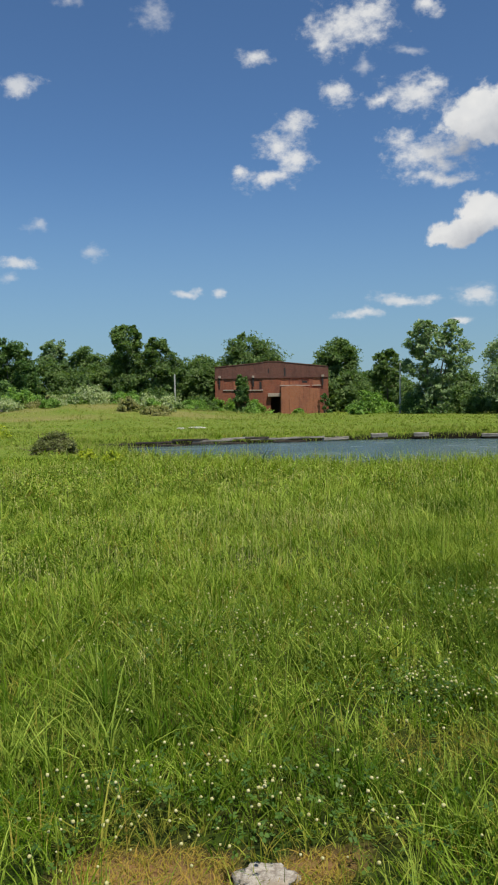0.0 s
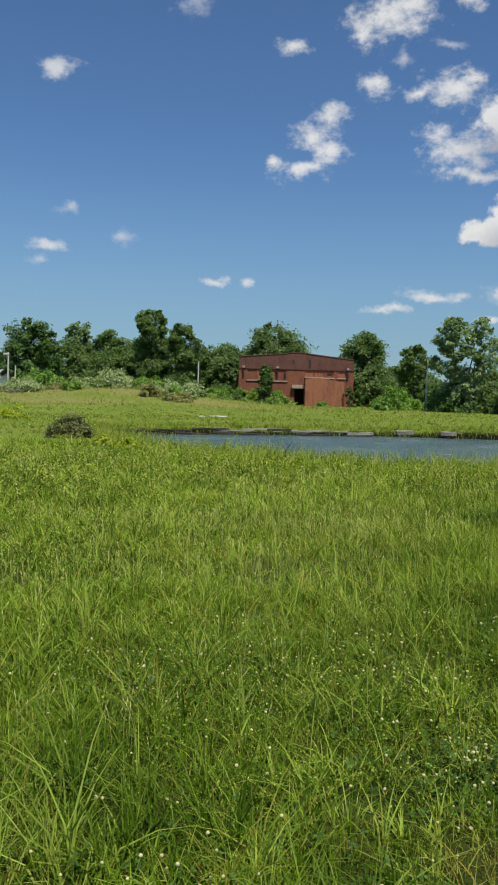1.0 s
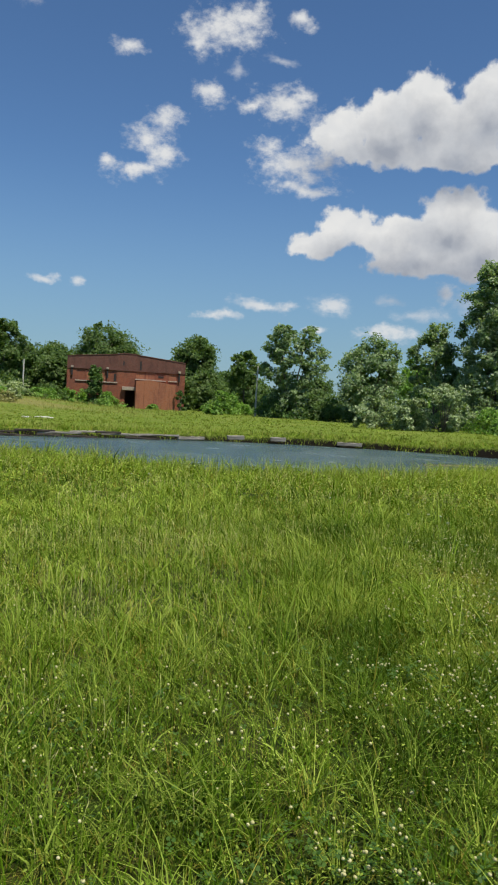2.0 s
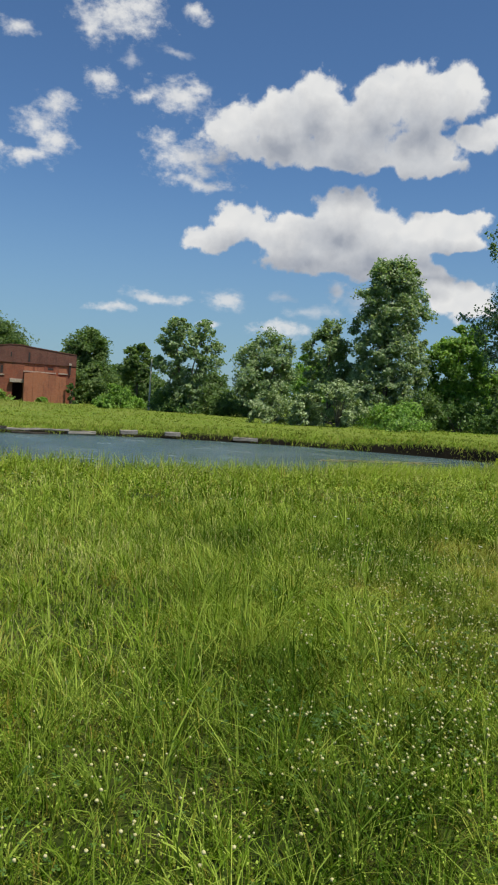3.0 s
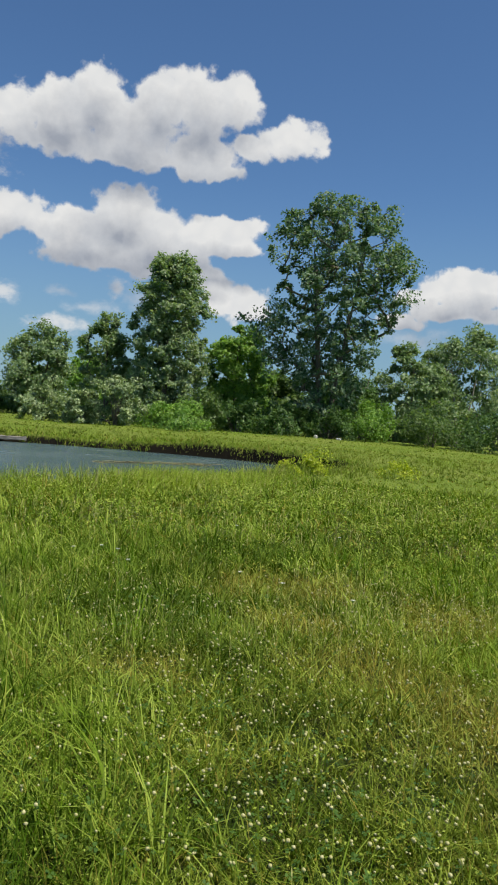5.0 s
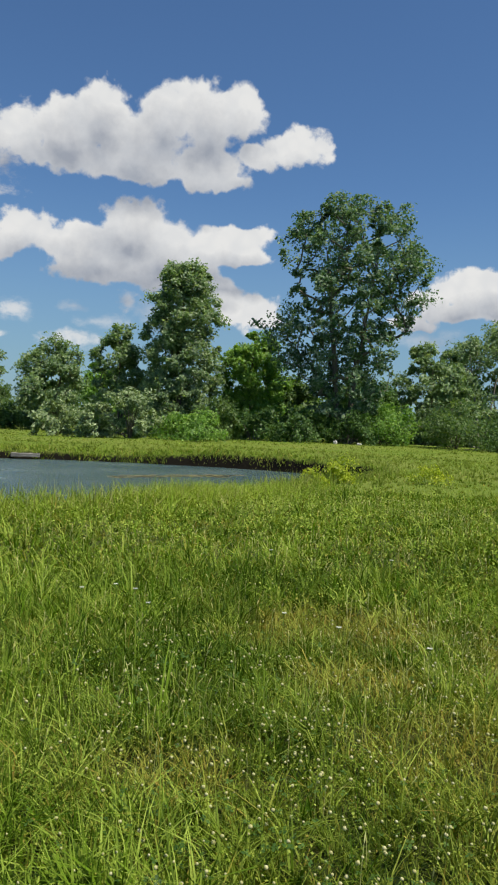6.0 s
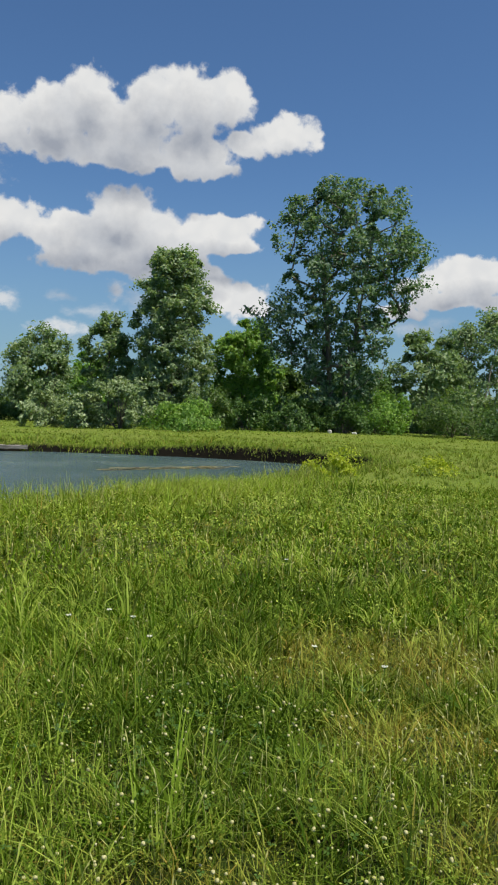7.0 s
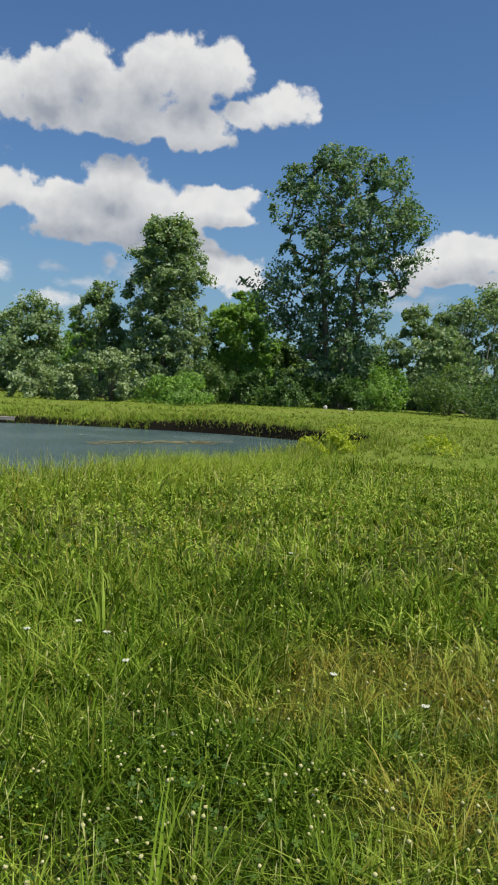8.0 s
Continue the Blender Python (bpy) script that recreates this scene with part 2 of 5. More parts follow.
def brick_material(name, a, b, mortar, stain):
    m, k = material(name)
    pos = where(k)
    sep = k.add("ShaderNodeSeparateXYZ")
    k.link(pos, sep.inputs[0])
    flatten = k.add("ShaderNodeCombineXYZ")
    k.link(k.math("ADD", sep.outputs[0], sep.outputs[1]), flatten.inputs[0]), k.link(sep.outputs[2], flatten.inputs[1])
    br = k.add("ShaderNodeTexBrick")
    k.link(flatten.outputs[0], br.inputs["Vector"])
    for key, v in (("Scale", 1.0), ("Mortar Size", 0.010), ("Brick Width", 0.22), ("Row Height", 0.075), ("Bias", 0.0)):
        br.inputs[key].default_value = v
    br.inputs["Color1"].default_value, br.inputs["Color2"].default_value, br.inputs["Mortar"].default_value = (*a, 1), (*b, 1), (*mortar, 1)
    big = k.noise(k.vector("MULTIPLY", pos, (1.0, 1.0, 0.45)), 0.8, 5.0, 0.65).outputs["Fac"]
    streak = k.noise(k.vector("MULTIPLY", pos, (3.0, 3.0, 0.25)), 1.2, 4.0).outputs["Fac"]
    c = k.mix(k.math("MULTIPLY", k.span(big, 0.45, 0.68), 0.8), br.outputs[0], stain)
    c = k.mix(k.math("MULTIPLY", k.span(streak, 0.52, 0.7), 0.45), c, (0.09, 0.045, 0.035))
    spots = k.noise(k.vector("MULTIPLY", pos, (1.0, 1.0, 1.8)), 3.2, 4.0, 0.6).outputs["Fac"]
    c = k.mix(k.span(spots, 0.5, 0.72, 0.0, 0.55), c, mortar)
    finish(k, principled(k, c, 0.92, br.outputs["Fac"], -0.006, specular=0.15))
    return m


GRASS = grass_material("meadow_grass", (0.037, 0.092, 0.003), (0.108, 0.200, 0.004), (0.395, 0.490, 0.085), (0.40, 0.27, 0.06), 0.22)
BANK_GRASS = grass_material("bank_grass", (0.145, 0.215, 0.024), (0.200, 0.270, 0.034), (0.300, 0.345, 0.080), (0.38, 0.335, 0.14))
GROUND = ground_material()
WATER = water_material()
BARK = plain("bark", (0.09, 0.075, 0.06), (0.22, 0.19, 0.16), 14.0, 0.95, 0.02, (1, 1, 0.2))
PALE_BARK = plain("pale_bark", (0.22, 0.20, 0.17), (0.42, 0.39, 0.34), 10.0, 0.9, 0.02, (1, 1, 0.25))
LEAF_OAK = foliage("leaves_deep_green", (0.078, 0.138, 0.040), (0.122, 0.200, 0.058), (0.225, 0.305, 0.105), 0.45)
LEAF_COTTON = foliage("leaves_cottonwood", (0.064, 0.132, 0.062), (0.110, 0.192, 0.088), (0.380, 0.465, 0.345), 0.38)
LEAF_PALE = foliage("leaves_pale_cottonwood", (0.145, 0.228, 0.108), (0.210, 0.300, 0.145), (0.500, 0.560, 0.380), 0.45)
LEAF_FRESH = foliage("leaves_fresh_green", (0.119, 0.238, 0.042), (0.189, 0.332, 0.057), (0.348, 0.491, 0.119), 0.42)
LEAF_WILLOW = foliage("leaves_grey_green", (0.119, 0.198, 0.087), (0.190, 0.277, 0.127), (0.443, 0.522, 0.301), 0.40)
LEAF_OLIVE = foliage("leaves_silvery_olive", (0.158, 0.227, 0.097), (0.254, 0.330, 0.152), (0.578, 0.646, 0.398), 0.3)
LEAF_BLOSSOM = foliage("leaves_pale_blossom", (0.20, 0.27, 0.10), (0.30, 0.37, 0.16), (0.60, 0.64, 0.40), 0.4)
BRUSH_LEAF = foliage("leaves_brown_brush", (0.120, 0.145, 0.050), (0.180, 0.205, 0.070), (0.320, 0.335, 0.130), 0.4)
LEAF_STRAW = foliage("weeds_straw", (0.17, 0.19, 0.06), (0.26, 0.26, 0.09), (0.42, 0.38, 0.17), 0.35)
LEAF_DARK = foliage("leaves_dark", (0.050, 0.109, 0.026), (0.087, 0.167, 0.041), (0.183, 0.284, 0.079), 0.33)
LEAF_YELLOW = foliage("leaves_yellow_green", (0.26, 0.34, 0.02), (0.36, 0.42, 0.025), (0.58, 0.58, 0.05), 0.42)
BRICK = brick_material("old_brick", (0.30, 0.092, 0.052), (0.20, 0.062, 0.038), (0.24, 0.125, 0.082), (0.15, 0.066, 0.050))
BRICK_UPPER = brick_material("weathered_brick", (0.165, 0.066, 0.050), (0.120, 0.052, 0.042), (0.17, 0.105, 0.085), (0.085, 0.044, 0.038))
BRICK_PALE = brick_material("newer_brick", (0.40, 0.145, 0.075), (0.31, 0.112, 0.060), (0.33, 0.17, 0.110), (0.24, 0.098, 0.066))
STONE = plain("sill_stone", (0.26, 0.21, 0.17), (0.45, 0.38, 0.31), 6.0)
ROOFING = plain("roof_felt", (0.06, 0.055, 0.055), (0.11, 0.10, 0.10), 3.0)
TIMBER = plain("weathered_timber", (0.13, 0.118, 0.10), (0.38, 0.35, 0.30), 5.0, 0.9, 0.02, (0.3, 4, 4), (0.07, 0.06, 0.05))
WET_TIMBER = plain("wet_timber", (0.022, 0.018, 0.014), (0.070, 0.058, 0.046), 5.0, 0.8, 0.02, (0.3, 4, 4))
POLE = plain("weathered_pole", (0.42, 0.40, 0.37), (0.62, 0.60, 0.56), 8.0, 0.85, 0.01, (1, 1, 0.1))
ROCK = plain("pale_limestone", (0.24, 0.20, 0.16), (0.52, 0.47, 0.40), 40.0, 0.95, 0.02, (1, 1, 1), (0.30, 0.22, 0.15))
WHITE_PAINT = plain("white_siding", (0.66, 0.66, 0.65), (0.80, 0.80, 0.78), 4.0, 0.6, 0.003)
SHINGLE = plain("grey_shingles", (0.20, 0.20, 0.21), (0.32, 0.32, 0.33), 5.0)
DARK_GLASS = plain("dark_window", (0.015, 0.017, 0.02), (0.03, 0.032, 0.036), 2.0, 0.15, 0.001)
PETAL = plain("clover_petals", (0.42, 0.395, 0.14), (0.60, 0.56, 0.30), 60.0, 0.7, 0.003)
UMBEL = plain("white_umbels", (0.55, 0.56, 0.40), (0.74, 0.74, 0.58), 60.0, 0.7, 0.003)
CLOVER = foliage("clover_leaves", (0.040, 0.100, 0.012), (0.075, 0.150, 0.020), (0.13, 0.22, 0.04), 0.3)
ALGAE = plain("pond_scum", (0.22, 0.20, 0.10), (0.34, 0.30, 0.14), 1.5, 0.5, 0.004)
TWIGS = plain("dry_twigs", (0.07, 0.055, 0.035), (0.17, 0.14, 0.09), 9.0)
IRON_AND_GAP_SHADE = plain("iron_and_gap_shade", (0.02, 0.02, 0.02), (0.045, 0.04, 0.04), 9.0, 0.6)


# ------------------------------------------------------------------ lay of the land
def hashed(ix, iy, seed):
    h = (ix.astype(np.int64) * 374761393 + iy.astype(np.int64) * 668265263 + seed * 974634777) & 0x7FFFFFFF
    h = ((h ^ (h >> 13)) * 1274126177) & 0x7FFFFFFF
    return ((h ^ (h >> 16)) & 0xFFFF) / 65535.0


def value_noise(x, y, seed=0):
    """Smooth noise from 0 to 1 over the plane."""
    ix, iy = np.floor(x), np.floor(y)
    fx, fy = x - ix, y - iy
    fx, fy = fx * fx * (3 - 2 * fx), fy * fy * (3 - 2 * fy)
    a, b = hashed(ix, iy, seed), hashed(ix + 1, iy, seed)
    c, d = hashed(ix, iy + 1, seed), hashed(ix + 1, iy + 1, seed)
    return (a * (1 - fx) + b * fx) * (1 - fy) + (c * (1 - fx) + d * fx) * fy


def step(v, a, b):
    u = np.clip((v - a) / (b - a), 0, 1)
    return u * u * (3 - 2 * u)


WATER_Z = -0.60
SHORE = [(-8.2, 37.8), (-7.4, 39.1), (-5.2, 40.2), (-2.5, 41.3), (0.4, 42.3), (4.0, 43.2), (8.0, 43.8), (12.0, 43.1), (15.4, 42.0), (17.8, 40.5), (20.4, 38.6), (22.4, 36.2),
         (24.2, 32.4), (22.8, 29.0), (18.8, 26.4), (14.0, 23.8), (11.2, 21.4), (8.6, 19.8), (6.0, 18.8), (3.0, 18.4), (0.4, 19.2), (-2.0, 21.6), (-4.2, 26.0), (-6.2, 32.0)]


def rounded(points, times):
    for _ in range(times):
        q = []
        for a, b in zip(points, points[1:] + points[:1]):
            q += [(a[0] * 0.75 + b[0] * 0.25, a[1] * 0.75 + b[1] * 0.25), (a[0] * 0.25 + b[0] * 0.75, a[1] * 0.25 + b[1] * 0.75)]
        points = q
    return points


SHORELINE = rounded(SHORE, 2)


def shore_distance(x, y):
    """Metres to the water's edge: positive on land, negative over the pond."""
    best, inside = np.full(x.shape, 1e9), np.zeros(x.shape, bool)
    for (ax, ay), (bx, by) in zip(SHORELINE, SHORELINE[1:] + SHORELINE[:1]):
        dx, dy = bx - ax, by - ay
        u = np.clip(((x - ax) * dx + (y - ay) * dy) / (dx * dx + dy * dy), 0, 1)
        best = np.minimum(best, np.hypot(x - ax - u * dx, y - ay - u * dy))
        if ay != by:
            cross = ((ay > y) != (by > y)) & (x < dx * (y - ay) / dy + ax)
            inside ^= cross
    return np.where(inside, -best, best)


def bump_at(x, y, cx, cy, sx, sy):
    return np.exp(-((x - cx) / sx) ** 2 - ((y - cy) / sy) ** 2)


def land(x, y, shore=None):
    """The ground's height."""
    x, y = np.asarray(x, float), np.asarray(y, float)
    z = 0.45 * bump_at(x, y, 40, 50, 22, 16) + 1.35 * bump_at(x, y, -15, 84, 11, 13) + 0.5 * bump_at(x, y, -32, 82, 16, 16) - 0.15 * bump_at(x, y, 6, 105, 20, 14)
    z = z + 0.10 * (value_noise(x * 0.3, y * 0.3, 3) - 0.5) + 0.05 * (value_noise(x * 1.1, y * 1.1, 4) - 0.5)
    s = shore_distance(x, y) if shore is None else shore
    wob = 0.3 * (value_noise(x * 0.9, y * 0.9, 7) - 0.5)
    bank = step(s + wob, -0.5, 0.30)
    z = z - 0.30 * step(s, 2.4, 0.1) * step(y, 25, 30) * (1 - 0.75 * step(x, 18.0, 21.5))
    z = z - 0.24 * step(s, 3.2, 0.1) * step(x, 8, 13) * step(y, 31, 27)
    return z * bank + (-1.15) * (1 - bank) + 0.05 * bank * step(s, 2.5, 0.5)


def mesh_from(name, verts, tris, mat, attributes=None, smooth=False):
    """One mesh from numpy arrays of corners and triangles (or quads)."""
    me = bpy.data.meshes.new(name)
    verts, tris = np.asarray(verts, np.float32), np.asarray(tris, np.int32)
    k = tris.shape[1]
    me.vertices.add(len(verts)), me.loops.add(tris.size), me.polygons.add(len(tris))
    me.vertices.foreach_set("co", verts.ravel())
    me.loops.foreach_set("vertex_index", tris.ravel())
    me.polygons.foreach_set("loop_start", np.arange(0, tris.size, k, dtype=np.int32))
    me.polygons.foreach_set("loop_total", np.full(len(tris), k, np.int32))
    me.polygons.foreach_set("use_smooth", np.full(len(tris), smooth))
    for key, values in (attributes or {}).items():
        me.attributes.new(key, "FLOAT", "POINT").data.foreach_set("value", np.asarray(values, np.float32))
    me.materials.append(mat)
    me.update(calc_edges=True)
    return me


def part(name, bm, mat, parent=None, label="", smooth=False):
    """Links a bmesh as one mesh object under a thing or a part."""
    me = bpy.data.meshes.new(name)
    bm.to_mesh(me)
    bm.free()
    me.materials.append(mat)
    if smooth:
        me.polygons.foreach_set("use_smooth", np.full(len(me.polygons), True))
    ob = new(name, me)
    ob.parent = parent
    if label:
        ob["label"] = label
    return ob


def mesh_part(name, me, parent=None, label=""):
    ob = new(name, me)
    ob.parent = parent
    if label:
        ob["label"] = label
    return ob


def axis(stops):
    """Grid lines: each stop is (from, to, spacing)."""
    return np.unique(np.concatenate([np.arange(a, b + 1e-6, d) for a, b, d in stops]).round(4))


SOIL = [(-0.38, 2.66, 0.30, 0.20), (0.20, 2.70, 0.14, 0.12), (0.0, 2.42, 0.5, 0.2)]


def bare(x, y):
    s = np.zeros_like(x)
    for cx, cy, rx, ry in SOIL:
        s = np.maximum(s, step(np.hypot((x - cx) / rx, (y - cy) / ry) + 0.5 * (value_noise(x * 14, y * 14, 9) - 0.5), 1.15, 0.75))
    return s


STRAW = [(-14.0, 80.0, 7.0), (-24.0, 78.0, 7.0), (-6.0, 74.0, 6.0), (2.0, 96.0, 7.0), (-10.0, 86.0, 8.0), (-30.0, 86.0, 8.0), (-18.0, 68.0, 5.0)]


def strawy(x, y):
    """Where the rise beyond the pond has dried out."""
    d = np.zeros_like(x)
    for cx, cy, r in STRAW:
        d = np.maximum(d, 0.7 * step(np.hypot(x - cx, (y - cy) * 1.4) / r + 0.9 * (value_noise(x * 0.5, y * 0.5, 22) - 0.5), 1.3, 0.4))
    return d


gx = axis([(-2400, -400, 400), (-400, -100, 50), (-100, -40, 6), (-40, -12, 1.6), (-12, -1.5, 0.24), (-1.5, 1.5, 0.15), (1.5, 24, 0.22), (24, 26, 0.5), (26, 60, 1.6), (60, 120, 6), (120, 400, 40), (400, 2400, 400)])
gy = axis([(-2400, -400, 400), (-400, -40, 40), (-40, 1.4, 2.0), (1.4, 4.4, 0.15), (4.4, 16, 0.5), (16, 46, 0.22), (46, 48, 0.5), (48, 120, 2.0), (120, 400, 40), (400, 2400, 400)])
X, Y = np.meshgrid(gx, gy)
Z = land(X, Y)
cols = len(gx)
# turf except under the long grass, whose shade is put into the soil colour
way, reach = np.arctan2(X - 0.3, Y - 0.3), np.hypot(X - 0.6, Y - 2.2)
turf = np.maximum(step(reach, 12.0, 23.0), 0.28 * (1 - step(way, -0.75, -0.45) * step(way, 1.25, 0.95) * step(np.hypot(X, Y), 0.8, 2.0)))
quads = np.array([[r * cols + c, r * cols + c + 1, (r + 1) * cols + c + 1, (r + 1) * cols + c] for r in range(len(gy) - 1) for c in range(cols - 1)])
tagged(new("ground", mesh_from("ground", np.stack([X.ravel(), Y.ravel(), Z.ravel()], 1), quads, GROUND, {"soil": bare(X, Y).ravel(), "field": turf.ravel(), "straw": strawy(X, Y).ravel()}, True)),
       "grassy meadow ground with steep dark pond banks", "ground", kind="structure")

bm = bmesh.new()
centre = np.mean(SHORELINE, axis=0)
rim = [bm.verts.new((centre[0] + (x - centre[0]) * 1.04, centre[1] + (y - centre[1]) * 1.04, WATER_Z)) for x, y in SHORELINE]
bm.faces.new(rim)
tagged(part("water", bm, WATER), "grey-blue rippled pond water reflecting the sky", "pond", kind="structure")


# ------------------------------------------------------------------ makers
def box(bm, x0, x1, y0, y1, z0, z1):
    v = [bm.verts.new(p) for p in ((x0, y0, z0), (x1, y0, z0), (x1, y1, z0), (x0, y1, z0), (x0, y0, z1), (x1, y0, z1), (x1, y1, z1), (x0, y1, z1))]
    for f in ((0, 3, 2, 1), (4, 5, 6, 7), (0, 1, 5, 4), (1, 2, 6, 5), (2, 3, 7, 6), (3, 0, 4, 7)):
        bm.faces.new([v[i] for i in f])
    return v


def block(x0, x1, y0, y1, z0, z1, bevel=0.0):
    bm = bmesh.new()
    box(bm, x0, x1, y0, y1, z0, z1)
    if bevel:
        bmesh.ops.bevel(bm, geom=list(bm.edges), offset=bevel, segments=1, affect="EDGES")
    return bm


def prism(outline, y0, y1):
    """An outline in x and z, drawn out along y."""
    bm = bmesh.new()
    front, back = [bm.verts.new((x, y0, z)) for x, z in outline], [bm.verts.new((x, y1, z)) for x, z in outline]
    bm.faces.new(front), bm.faces.new(back[::-1])
    for i in range(len(outline)):
        j = (i + 1) % len(outline)
        bm.faces.new((front[j], front[i], back[i], back[j]))
    bmesh.ops.recalc_face_normals(bm, faces=bm.faces)
    return bm


def tubes(paths, sides=5):
    """Tapered round limbs along lines of (point, radius); all in one array mesh."""
    verts, quads = [], []
    ring = np.linspace(0, 2 * np.pi, sides, endpoint=False)
    for line in paths:
        pts, rad = np.array([p for p, _ in line], float), [r for _, r in line]
        start = len(verts)
        for i, p in enumerate(pts):
            d = pts[min(i + 1, len(pts) - 1)] - pts[max(i - 1, 0)]
            d = d / (np.linalg.norm(d) + 1e-9)
            side = np.cross(d, (0.31, 0.95, 0.05))
            side /= np.linalg.norm(side) + 1e-9
            other = np.cross(d, side)
            for a in ring:
                verts.append(p + rad[i] * (math.cos(a) * side + math.sin(a) * other))
        for i in range(len(pts) - 1):
            for j in range(sides):
                a, b = start + i * sides + j, start + i * sides + (j + 1) % sides
                quads.append((a, b, b + sides, a + sides))
    return np.array(verts), np.array(quads)


def leaf_cloud(rng, centres, spread, count, size, heart, droop=0.0, small=False):
    """Pointed leaves gathered round centres, facing outwards and up."""
    m = len(centres) * count
    c = np.repeat(centres, count, axis=0)
    off = rng.normal(size=(m, 3))
    off *= (rng.uniform(0, 1, m) ** 0.4 / (np.linalg.norm(off, axis=1) + 1e-6) * np.repeat(spread, count) * 1.45)[:, None] * (1, 1, 0.8)
    p = c + off
    out = p - heart
    out /= np.linalg.norm(out, axis=1, keepdims=True) + 1e-6
    nrm = out * 0.55 + np.array((0, 0, 0.5)) + rng.normal(size=(m, 3)) * 0.75
    nrm /= np.linalg.norm(nrm, axis=1, keepdims=True)
    side = np.cross(nrm, rng.normal(size=(m, 3)))
    side /= np.linalg.norm(side, axis=1, keepdims=True) + 1e-9
    other = np.cross(nrm, side)
    s = size * rng.uniform(0.6, 1.35, size=(m, 1))
    if small:
        verts = np.stack([p + side * s, p - side * s * 0.7 + other * s * 0.7, p - side * s * 0.7 - other * s * 0.7], 1).reshape(-1, 3)
        return verts, np.arange(3 * m).reshape(-1, 3)
    verts = np.stack([p + side * s, p + other * s * 0.64 + nrm * s * 0.12, p - side * s * 0.9, p - other * s * 0.64 + nrm * s * 0.12], 1).reshape(-1, 3)
    verts[:, 2] -= droop * rng.uniform(0, 1, size=len(verts))
    idx = np.arange(m)[:, None] * 4
    tris = np.concatenate([idx + (0, 1, 3), idx + (1, 2, 3)], 1).reshape(-1, 3)
    return verts, tris


def crown_shape(u, kind):
    if kind == "round":
        return np.sqrt(np.clip(1 - (2 * u - 1) ** 2, 0, 1)) * 0.95 + 0.05
    if kind == "vase":
        return np.interp(u, [0, 0.12, 0.3, 0.55, 0.78, 0.92, 1.0], [0.44, 0.50, 0.70, 0.95, 1.0, 0.80, 0.42])
    if kind == "column":
        return np.interp(u, [0, 0.15, 0.4, 0.6, 0.8, 0.92, 1.0], [0.75, 0.92, 1.0, 1.0, 0.92, 0.72, 0.42])
    if kind == "cone":
        return np.interp(u, [0, 0.15, 0.4, 0.7, 1.0], [0.85, 1.0, 0.85, 0.5, 0.08])
    return np.interp(u, [0, 0.2, 0.5, 0.8, 1.0], [0.9, 1.0, 0.95, 0.7, 0.2])   # bush


def crown_clumps(rng, h, low, width, kind, lobes, per_lobe, lobe_size, fill, lean, sides):
    """Clump centres gathered in rounded lobes that fill a crown; sides narrows or widens it along one axis."""
    u = (np.arange(lobes) + rng.uniform(0.1, 0.9, lobes)) / lobes
    u = u ** (0.75 if kind == "vase" else 0.9)
    a = np.arange(lobes) * 2.39996 + rng.uniform(-0.5, 0.5, lobes)
    across = np.cos(a + 0.59)
    reach = 1 + sides * across * np.sin(np.pi * np.clip(u, 0, 1))
    r = crown_shape(u, kind) * width / 2 * reach * rng.uniform(fill ** 2, 1.0, lobes) ** 0.5 * 0.9
    r *= 1 - 0.28 * rng.uniform(0, 1) * (0.5 + 0.5 * np.cos(2 * a + rng.uniform(0, 6.28)))
    size = lobe_size * width * rng.uniform(0.5, 1.45, lobes)
    peak = 1 - 0.16 * (0.5 + 0.5 * np.cos(a + rng.uniform(0, 6.28))) * u - 0.10 * rng.uniform(0, 1, lobes) ** 3 * u
    if kind == "round" or kind == "bush":
        u = u * peak
    mid = np.stack([r * np.cos(a) + lean[0] * u * h, r * np.sin(a) + lean[1] * u * h, low + u * (h - low) - size * 0.55], 1)
    mid[:, 2] = np.maximum(mid[:, 2], size * 0.3)
    d = rng.normal(size=(lobes, per_lobe, 3)) + np.array((0, 0, 0.35))
    d += (mid * (1, 1, 0) / (width * 0.5))[:, None, :] * 0.5
    d /= np.linalg.norm(d, axis=2, keepdims=True)
    q = rng.uniform(0.12, 1.0, (lobes, per_lobe, 1)) ** 0.5 * size[:, None, None]
    cen = (mid[:, None, :] + d * q * (1, 1, 0.82)).reshape(-1, 3)
    cen[:, 2] = np.clip(cen[:, 2], 0.02 * h, h * rng.uniform(0.95, 1.0, len(cen)))
    return cen, np.repeat(size, per_lobe)


